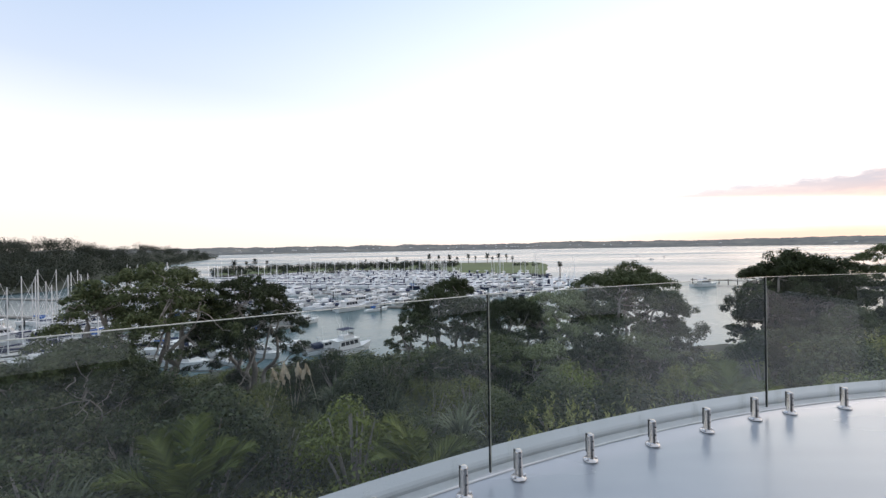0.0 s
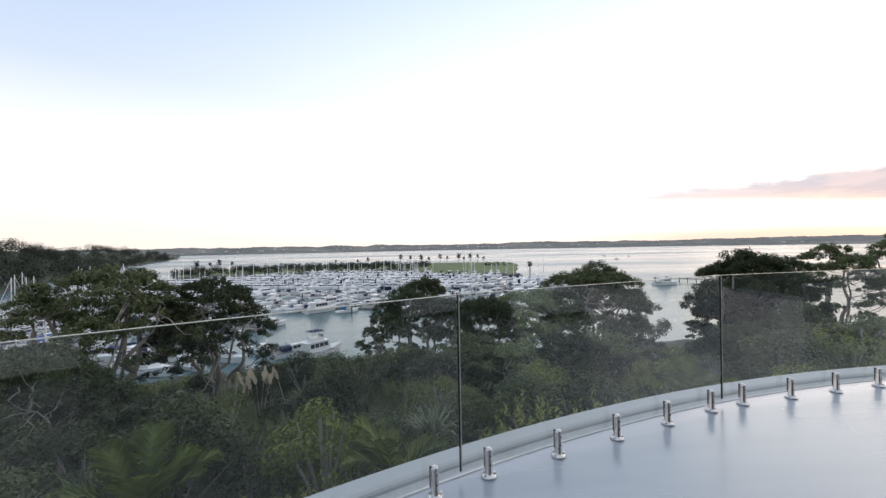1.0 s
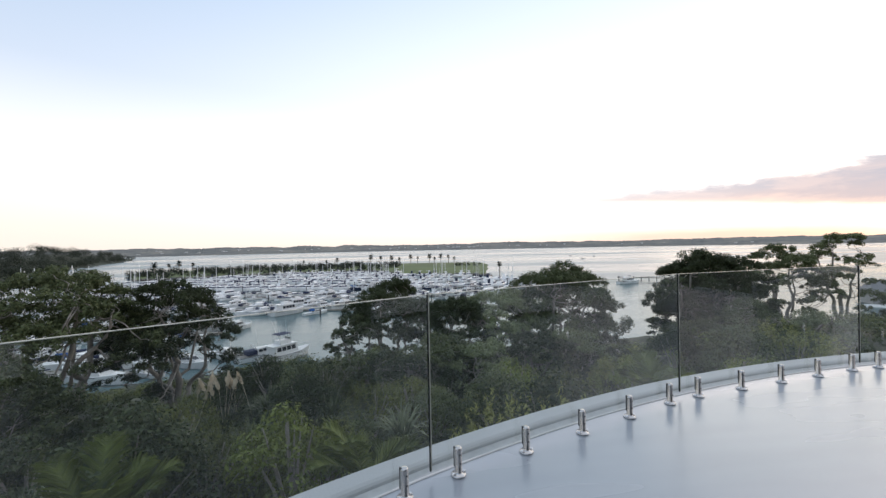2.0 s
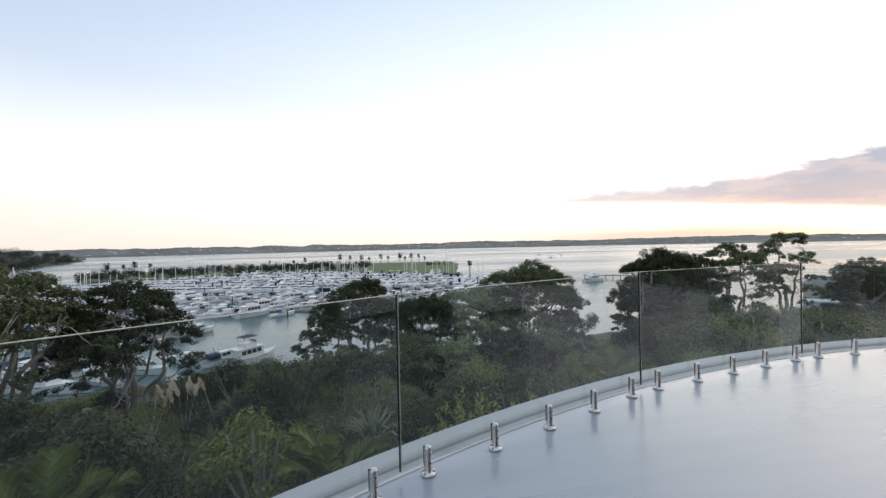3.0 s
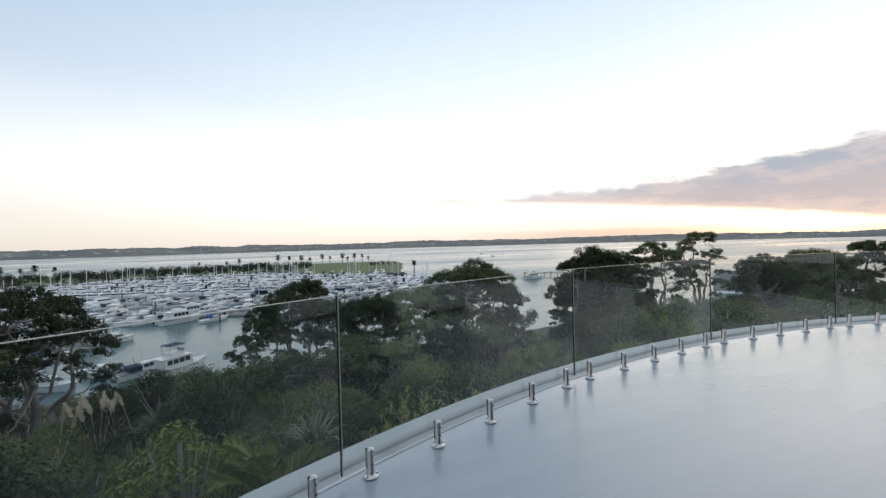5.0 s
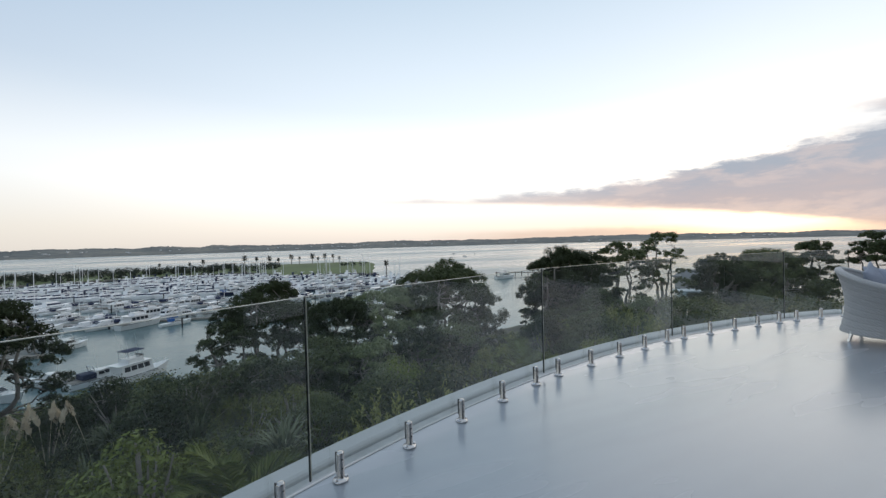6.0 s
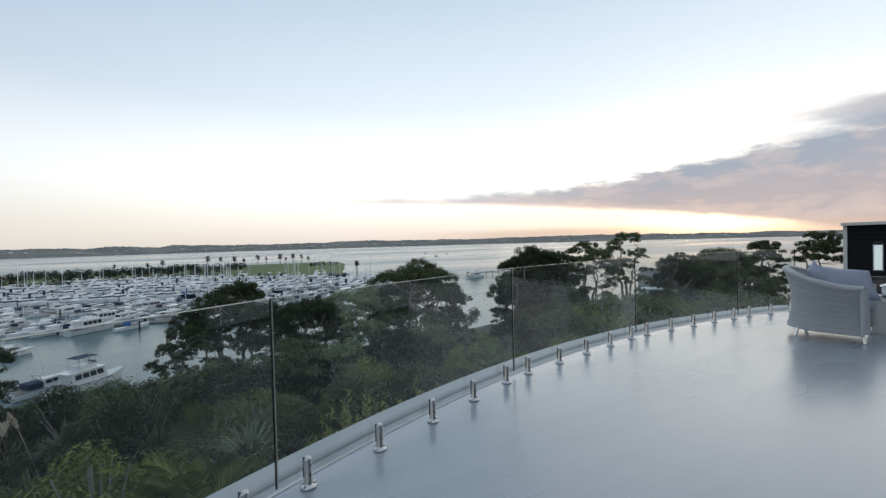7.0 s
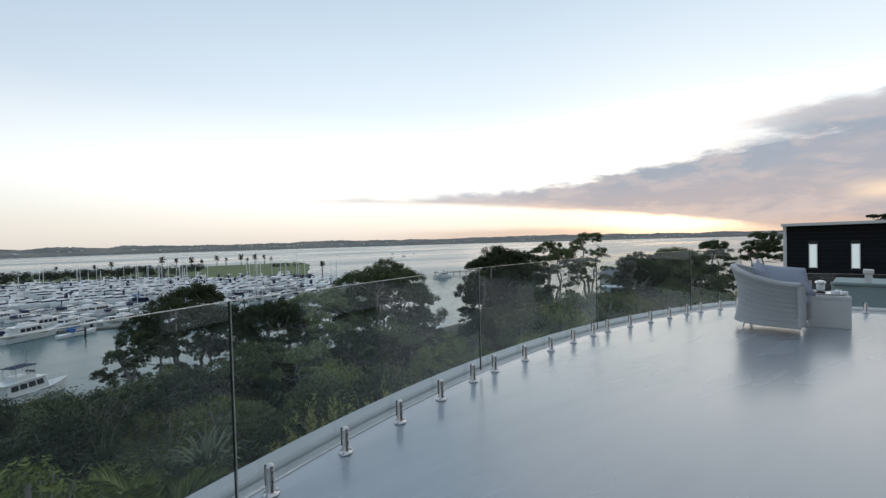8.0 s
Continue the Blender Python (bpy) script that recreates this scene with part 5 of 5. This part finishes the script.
def build_reserve():
    verts, faces = [], []
    az = np.arange(-31, 15.6, 0.6)
    rr = np.linspace(285, 565, 20)
    for a in az:
        for r in rr:
            v = direction(a, 0) * r
            verts.append((v.x, v.y, reserve_height(a, r) + 0.3 * noise.noise(v * 0.03)))
    n = len(rr)
    for i in range(len(az) - 1):
        for j in range(n - 1):
            k = i * n + j
            faces.append((k, k + n, k + n + 1, k + 1))
    tagged(data_part("reserve_lawn", verts, faces, GRASS, smooth=True), "bright mown grass bank beyond the marina", "lawn", kind="structure")
    rnd = random.Random(31)
    # rock edge
    bm = bmesh.new()
    for a in np.arange(-30, 15.2, 0.14):
        r = reserve_edge(a) + rnd.uniform(2, 9)
        v = direction(a, 0) * r
        m = pose(v.x, v.y, WATER + rnd.uniform(0.0, 0.9), rnd.uniform(0, 90), rnd.uniform(0, 90), rnd.uniform(0, 90))
        bmesh.ops.create_icosphere(bm, subdivisions=1, radius=rnd.uniform(0.7, 1.5), matrix=m)
    tagged(part("breakwater_rocks", bm, ROCK), "dark rocks along the breakwater edge", "rocks", kind="stuff")
    # bushes along the bank
    centres = []
    for _ in range(330):
        a = rnd.uniform(-30, 2.2) if rnd.random() < 0.93 else rnd.uniform(10.0, 14.2)
        r = rnd.uniform(405, 520)
        v = direction(a, 0) * r
        cr = rnd.uniform(1.8, 4.2) * (1 if a < 2 else 0.5)
        centres.append((v.x, v.y, reserve_height(a, r) + cr * 0.5, cr))
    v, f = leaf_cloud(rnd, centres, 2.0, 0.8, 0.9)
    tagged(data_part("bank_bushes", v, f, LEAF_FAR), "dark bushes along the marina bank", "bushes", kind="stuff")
    palms = [far_palm(1), far_palm(2, 9.0, 2.3)]
    spots = [(-27.6, 0.95), (-26.2, 0.9), (-25.2, 0.95), (-23.8, 0.97), (-2.0, 1.05), (-0.6, 1.1), (0.9, 0.95), (2.0, 0.9), (3.6, 0.95), (4.6, 0.9), (6.3, 1.0), (7.0, 0.85), (7.9, 0.95), (9.0, 1.05), (9.8, 0.7), (-8.0, 0.85), (-6.6, 0.8), (-11.0, 0.8)]
    for i, (a, s) in enumerate(spots):
        r = 455 + (i * 37 % 50)
        v = direction(a, 0) * r
        m = pose(v.x, v.y, reserve_height(a, r), 0, 0, i * 50)
        ob = palms[i] if i < 2 else copy_thing(palms[i % 2], m)
        ob.matrix_basis = m @ Matrix.Diagonal((s, s, s, 1))
    v = direction(16.25, 0) * 300
    lone = far_palm(7, 10.0, 2.4)
    lone["label"] = "single narrow dark palm at the end of the marina arm"
    lone.matrix_basis = pose(v.x, v.y, WATER)


build_reserve()


# ---- plants below the terrace ----
def plant_garden():
    def put(ob, az, d, turn=0, s=1.0, lift=0.0):
        x, y, z = ground_at(az, d)
        ob.matrix_basis = pose(x, y, z + lift, 0, 0, turn) @ Matrix.Diagonal((s, s, s, 1))

    put(frond_palm(3, 11, 1.9, 1.0), -33.5, 9.6)
    put(frond_palm(4, 10, 1.7, 1.1), -3.0, 9.4, 40)
    put(frond_palm(6, 9, 1.5, 1.8), 36.3, 13.0, 80)
    # pampas with plumes
    rnd = random.Random(3)
    for az, d, p in ((-24.2, 17.5, 2), (-22.4, 18.0, 3), (-20.8, 17.6, 4), (-19.2, 18.4, 4), (-17.3, 17.8, 1)):
        put(blade_tuft(int(az * 10) % 97, 90, 1.9, 0.03, LEAF_GREY, "pampas_grass", "pampas grass tuft with cream feathery plumes", "grass", 0.9, p), az, d, rnd.uniform(0, 360), 0.8, 0.05)
    # flax clumps
    flax = blade_tuft(51, 110, 1.5, 0.075, LEAF_GREY, "flax", "grey-green flax clump with strap leaves", "flax", 0.75)
    spots = [(-46, 8.6), (-43, 9.4), (-40, 8.8), (-48, 10.0), (-38, 11.5), (-44.5, 11.0), (-35, 12.5), (-13, 15.5), (-10, 16.5), (-8, 15.0), (-15.5, 17.5), (-51, 9.0), (2, 12.5), (-26, 14.0), (44, 16), (-17.5, 14.0), (-33.2, 8.7)]
    for i, (az, d) in enumerate(spots):
        x, y, z = ground_at(az, d)
        m = pose(x, y, z + (0.05 if i == 16 else 0.7 if i not in (7, 8, 9, 10, 13, 15) else 0.5), 0, 0, i * 47)
        if i == 0:
            flax.matrix_basis = m
        else:
            copy_thing(flax, m)
    # bare twiggy stems among the shrubs
    for i, (az, d) in enumerate(((16.5, 20), (19.0, 20.5), (5.0, 19.5), (-7.5, 20))):
        ob = thing("bare_bush", "leafless pale twiggy bush among the shrubs", "bush", "bare bushes")
        bm = bmesh.new()
        rr = random.Random(i)
        for k in range(7):
            a, o = rr.uniform(0, 6.28), rr.uniform(0.3, 1.2)
            h = rr.uniform(1.2, 2.3)
            b = Vector((rr.uniform(-.3, .3), rr.uniform(-.3, .3), 0))
            t = b + Vector((math.cos(a) * o, math.sin(a) * o, h))
            mid = b.lerp(t, 0.5) + Vector((rr.uniform(-.15, .15), rr.uniform(-.15, .15), 0))
            limb(bm, wavy(rr, b, mid, 2, 0.1)[:-1] + wavy(rr, mid, t, 3, 0.15), 0.022, 0.006, 4)
            for q in range(4):
                s0 = b.lerp(t, rr.uniform(0.35, 0.9))
                limb(bm, wavy(rr, s0, s0 + Vector((rr.uniform(-.6, .6), rr.uniform(-.6, .6), rr.uniform(0.2, 0.7))), 2, 0.08), 0.010, 0.004, 4)
        part("twigs", bm, TWIG, ob)
        put(ob, az, d)


plant_garden()


# ---- neighbouring building ----
def build_neighbour():
    """Black boarded building with two slot windows, facing the terrace."""
    D, MID = 24.0, 78.0
    c = direction(MID, 0) * D
    house = thing("dark_building", "black boarded flat-roofed building with two narrow frosted windows", "building")
    house.matrix_basis = pose(c.x, c.y, 0, 0, 0, -MID)        # local x to the right, y away

    def along(az):
        return math.tan(radians(az - MID)) * D

    x0, x1 = along(73.75), along(97.0)
    top, low = EYE + math.tan(radians(0.60)) * D, -6.5
    wins = [(along(75.58), along(76.26)), (along(78.74), along(79.40))]
    z0, z1 = EYE + math.tan(radians(-3.92)) * D, EYE + math.tan(radians(-1.34)) * D
    bm = bmesh.new()
    box(bm, (x1 - x0, 6.0, top - low), pose((x0 + x1) / 2, 3.3, (top + low) / 2))
    part("core", bm, BLACK, house)
    # boards with real gaps, cut round the two windows
    pitch = 0.18
    z = low
    while z < top - 0.02:
        zt = min(z + pitch - 0.012, top)
        spans = [(x0, x1)]
        if zt > z0 and z < z1:
            spans = [(x0, wins[0][0]), (wins[0][1], wins[1][0]), (wins[1][1], x1)]
        if zt > -2.2:
            for a, b in spans:
                bm = bmesh.new()
                box(bm, (b - a, 0.03, zt - z), pose((a + b) / 2, 0.28, (z + zt) / 2))
                part("board", bm, CLADDING, house)
        z += pitch
    for a, b in wins:
        bm = bmesh.new()
        box(bm, (b - a - 0.06, 0.03, z1 - z0 - 0.06), pose((a + b) / 2, 0.258, (z0 + z1) / 2))
        w = part("window", bm, GLOW_GLASS, house, "narrow frosted slot window")
        for dx in (-1, 1):
            bm = bmesh.new()
            box(bm, (0.03, 0.06, z1 - z0), pose((a + b) / 2 + dx * (b - a - 0.03) / 2, 0.245, (z0 + z1) / 2))
            part("window_frame", bm, FASCIA, w)
    bm = bmesh.new()
    box(bm, (x1 - x0 + 0.3, 6.5, 0.12), pose((x0 + x1) / 2, 3.2, top + 0.06))
    part("roof_edge", bm, FASCIA, house, "pale metal roof edge")
    bm = bmesh.new()
    box(bm, (0.12, 0.10, top - low), pose(x0 - 0.04, 0.25, (top + low) / 2))
    part("corner_trim", bm, FASCIA, house)
    # low flat roof in front, with a small vent
    roof = thing("low_roof", "low flat building with pale green membrane roof and parapet", "roof")
    c = direction(79.5, 0) * 15.5
    roof.matrix_basis = pose(c.x, c.y, 0, 0, 0, -79.5)
    zt = EYE + math.tan(radians(-5.35)) * 15.5
    bm = bmesh.new()
    box(bm, (2.6, 2.4, 6.0), pose(0.70, 1.4, zt - 3.05), 0.05)
    part("body", bm, TEAL, roof)
    bm = bmesh.new()
    box(bm, (2.62, 0.10, 0.08), pose(0.70, 0.18, zt - 0.02), 0.02)
    part("parapet", bm, TEAL, roof)
    vent = thing("roof_vent", "small grey metal vent box on the low roof", "vent")
    c = direction(79.95, 0) * 15.9
    vent.matrix_basis = pose(c.x, c.y, zt - 0.05, 0, 0, -80)
    bm = bmesh.new()
    box(bm, (0.15, 0.15, 0.30), pose(0, 0, 0.15), 0.02)
    part("stem", bm, FASCIA, vent)
    bm = bmesh.new()
    box(bm, (0.21, 0.21, 0.12), pose(0, 0, 0.36), 0.03)
    part("cap", bm, FASCIA, vent)


build_neighbour()


# ---- terrace furniture ----
def build_chair():
    """Wicker tub chair with a high back, sweeping arms, cushions and short chrome legs."""
    ob = thing("wicker_armchair", "grey woven wicker tub armchair with slate blue cushions on the terrace", "armchair")
    CHAIR = (6.71, 2.07)
    ob.matrix_basis = pose(CHAIR[0], CHAIR[1], 0, 0, 0, -80) @ Matrix.Diagonal((1.20, 1.20, 1.02, 1))

    # local: front faces +x, back at -x
    def plan(s, grow):
        """The shell's outline, s from -1 (one arm's front) over 0 (middle of the back) to 1."""
        side = math.copysign(1.0, s)
        if abs(s) <= 0.6:
            a = s / 0.6 * math.pi / 2
            return Vector((-0.03 - math.cos(a) * (0.30 + grow), math.sin(a) * (0.285 + grow), 0))
        return Vector((-0.03 + (abs(s) - 0.6) / 0.4 * 0.29, side * (0.285 + grow), 0))

    def rim(s):
        return 0.625 + 0.195 * (0.5 + 0.5 * math.cos(math.pi * min(1, abs(s) * 1.05))) ** 1.2

    n, rows = 72, 46
    bm = bmesh.new()
    grid = []
    for j in range(rows + 1):
        t = j / rows
        line = []
        for k in range(n + 1):
            s = -1 + 2 * k / n
            h = 0.09 + (rim(s) - 0.09) * t
            flare = 0.035 * (1 - t) ** 2 - 0.03 * math.sin(math.pi * t) + 0.06 * t ** 2
            weave = 0.0025 * (1 if (j + k) % 2 else -1) - (0.006 if j % 5 == 0 else 0.0)
            p = plan(s, flare + weave)
            line.append(bm.verts.new((p.x, p.y, h)))
        grid.append(line)
    for j in range(rows):
        for k in range(n):
            bm.faces.new((grid[j][k], grid[j][k + 1], grid[j + 1][k + 1], grid[j + 1][k]))
    part("shell", bm, WICKER, ob, "woven grey wicker shell")
    inner = bmesh.new()
    grid = []
    for j in range(9):
        t = j / 8
        line = []
        for k in range(n + 1):
            s = -1 + 2 * k / n
            p = plan(s, 0.035 * (1 - t) ** 2 - 0.03 * math.sin(math.pi * t) + 0.06 * t ** 2 - 0.055)
            line.append(inner.verts.new((p.x, p.y, 0.12 + (rim(s) - 0.12) * t)))
        grid.append(line)
    for j in range(8):
        for k in range(n):
            inner.faces.new((grid[j][k + 1], grid[j][k], grid[j + 1][k], grid[j + 1][k + 1]))
    part("inner_shell", inner, WICKER, ob)
    bm = bmesh.new()
    pts = []
    for k in range(n + 1):
        s = -1 + 2 * k / n
        p = plan(s, 0.06 - 0.027)
        pts.append(Vector((p.x, p.y, rim(s))))
    limb(bm, pts, 0.036, 0.036, 8)
    part("rim", bm, WICKER, ob, smooth=True)
    for s in (-1, 1):
        bm = bmesh.new()
        p, q = plan(s, 0.005), plan(s, 0.035)
        limb(bm, [Vector((p.x, p.y, 0.12)), Vector((p.x * 0.6 + q.x * 0.4, p.y * 0.6 + q.y * 0.4, 0.36)), Vector((q.x, q.y, rim(1)))], 0.032, 0.032, 8)
        part("arm_front", bm, WICKER, ob, smooth=True)
    bm = bmesh.new()
    box(bm, (0.40, 0.38, 0.24), pose(0.06, 0, 0.22), 0.04)
    part("seat_base", bm, WICKER, ob)
    bm = bmesh.new()
    box(bm, (0.44, 0.42, 0.13), pose(0.07, 0, 0.41), 0.05)
    part("seat_cushion", bm, CUSHION, ob, smooth=True)
    for m in (pose(-0.08, -0.03, 0.65, 0, -18, 0) @ pose(0, 0, 0, 12, 0, 0), pose(0.07, 0.05, 0.66, 0, 0, -55) @ pose(0, 0, 0, 0, -46, 0) @ pose(0, 0, 0, -12, 0, 0)):
        bm = bmesh.new()
        vs = box(bm, (0.14, 0.50, 0.46), None, 0.0)
        bmesh.ops.subdivide_edges(bm, edges=list(bm.edges), cuts=5, use_grid_fill=True)
        for v in bm.verts:
            e = max(abs(v.co.y) / 0.25, abs(v.co.z) / 0.23)
            v.co.x *= max(0.12, 1 - e ** 2.2)
            k = 1 - 0.07 * (1 - min(abs(v.co.y) / 0.25, abs(v.co.z) / 0.23))
            v.co.y *= k
            v.co.z *= k
        bmesh.ops.transform(bm, matrix=m, verts=bm.verts)
        part("back_cushion", bm, CUSHION, ob, "slate blue scatter cushion", smooth=True)
    for sx, sy in ((-1, -1), (-1, 1), (1, -1), (1, 1)):
        bm = bmesh.new()
        rod(bm, (0.235 * sx, 0.225 * sy, 0.12), (0.255 * sx, 0.245 * sy, 0.0), 0.016, 0.013, 10)
        part("leg", bm, CHROME, ob, "short splayed chrome leg")


def build_side_table():
    ob = thing("side_table", "plain off-white block side table on the terrace", "table")
    # near face between two floor points
    a, b = Vector((7.186, 1.844, 0)), Vector((7.334, 1.444, 0))
    way = (b - a).normalized()
    turn = math.degrees(math.atan2(way.y, way.x))
    ob.matrix_basis = pose(a.x, a.y, 0, 0, 0, turn)
    w, h = (b - a).length, 0.43
    bm = bmesh.new()
    box(bm, (w, 0.42, h - 0.05), pose(w / 2, 0.21, (h - 0.05) / 2), 0.01)
    part("body", bm, TABLE, ob)
    bm = bmesh.new()
    box(bm, (w + 0.004, 0.424, 0.05), pose(w / 2, 0.21, h - 0.025), 0.008)
    part("top", bm, TABLE, ob)
    base = Matrix.Translation(a) @ pose(0, 0, 0, 0, 0, turn)

    def on_top(x, y):
        return base @ pose(x, y, h)

    tray = thing("serving_tray", "oval silver serving tray on the side table", "tray")
    tray.matrix_basis = on_top(w / 2 + 0.02, 0.2)
    bm = bmesh.new()
    lathe(bm, [(0.15, 0), (0.165, 0.005), (0.185, 0.022), (0.18, 0.024), (0.158, 0.010), (0.01, 0.010)], 24)
    bmesh.ops.scale(bm, vec=(1.05, 0.85, 1), verts=bm.verts)
    part("dish", bm, CHROME, tray, smooth=True)
    lamp = thing("lantern", "small chrome and glass lantern with domed lid on the tray", "lantern")
    lamp.matrix_basis = on_top(w / 2 - 0.06, 0.2) @ pose(0, 0, 0.012)
    bm = bmesh.new()
    lathe(bm, [(0.05, 0), (0.055, 0.01), (0.05, 0.02), (0.03, 0.026), (0.028, 0.03)], 18)
    part("foot", bm, BLACK, lamp, smooth=True)
    bm = bmesh.new()
    lathe(bm, [(0.035, 0.03), (0.045, 0.06), (0.045, 0.12), (0.035, 0.135)], 18)
    part("chimney", bm, FROST, lamp, "pale glass chimney", smooth=True)
    bm = bmesh.new()
    lathe(bm, [(0.060, 0.135), (0.064, 0.142), (0.054, 0.160), (0.03, 0.172), (0.01, 0.178)], 18)
    part("lid", bm, CHROME, lamp, "domed chrome lid", smooth=True)
    for i, (x, y) in enumerate(((0.07, 0.14), (w - 0.05, 0.12), (w - 0.09, 0.26), (w / 2 + 0.06, 0.12))):
        cup = thing("votive_cup", "small silver votive cup on the tray", "cup", "cups on the tray")
        cup.matrix_basis = on_top(x, y) @ pose(0, 0, 0.012)
        bm = bmesh.new()
        lathe(bm, [(0.020, 0), (0.026, 0.004), (0.034, 0.045), (0.031, 0.045), (0.022, 0.010), (0.004, 0.009)], 14)
        part("bowl", bm, CHROME, cup, smooth=True)


build_chair()
build_side_table()
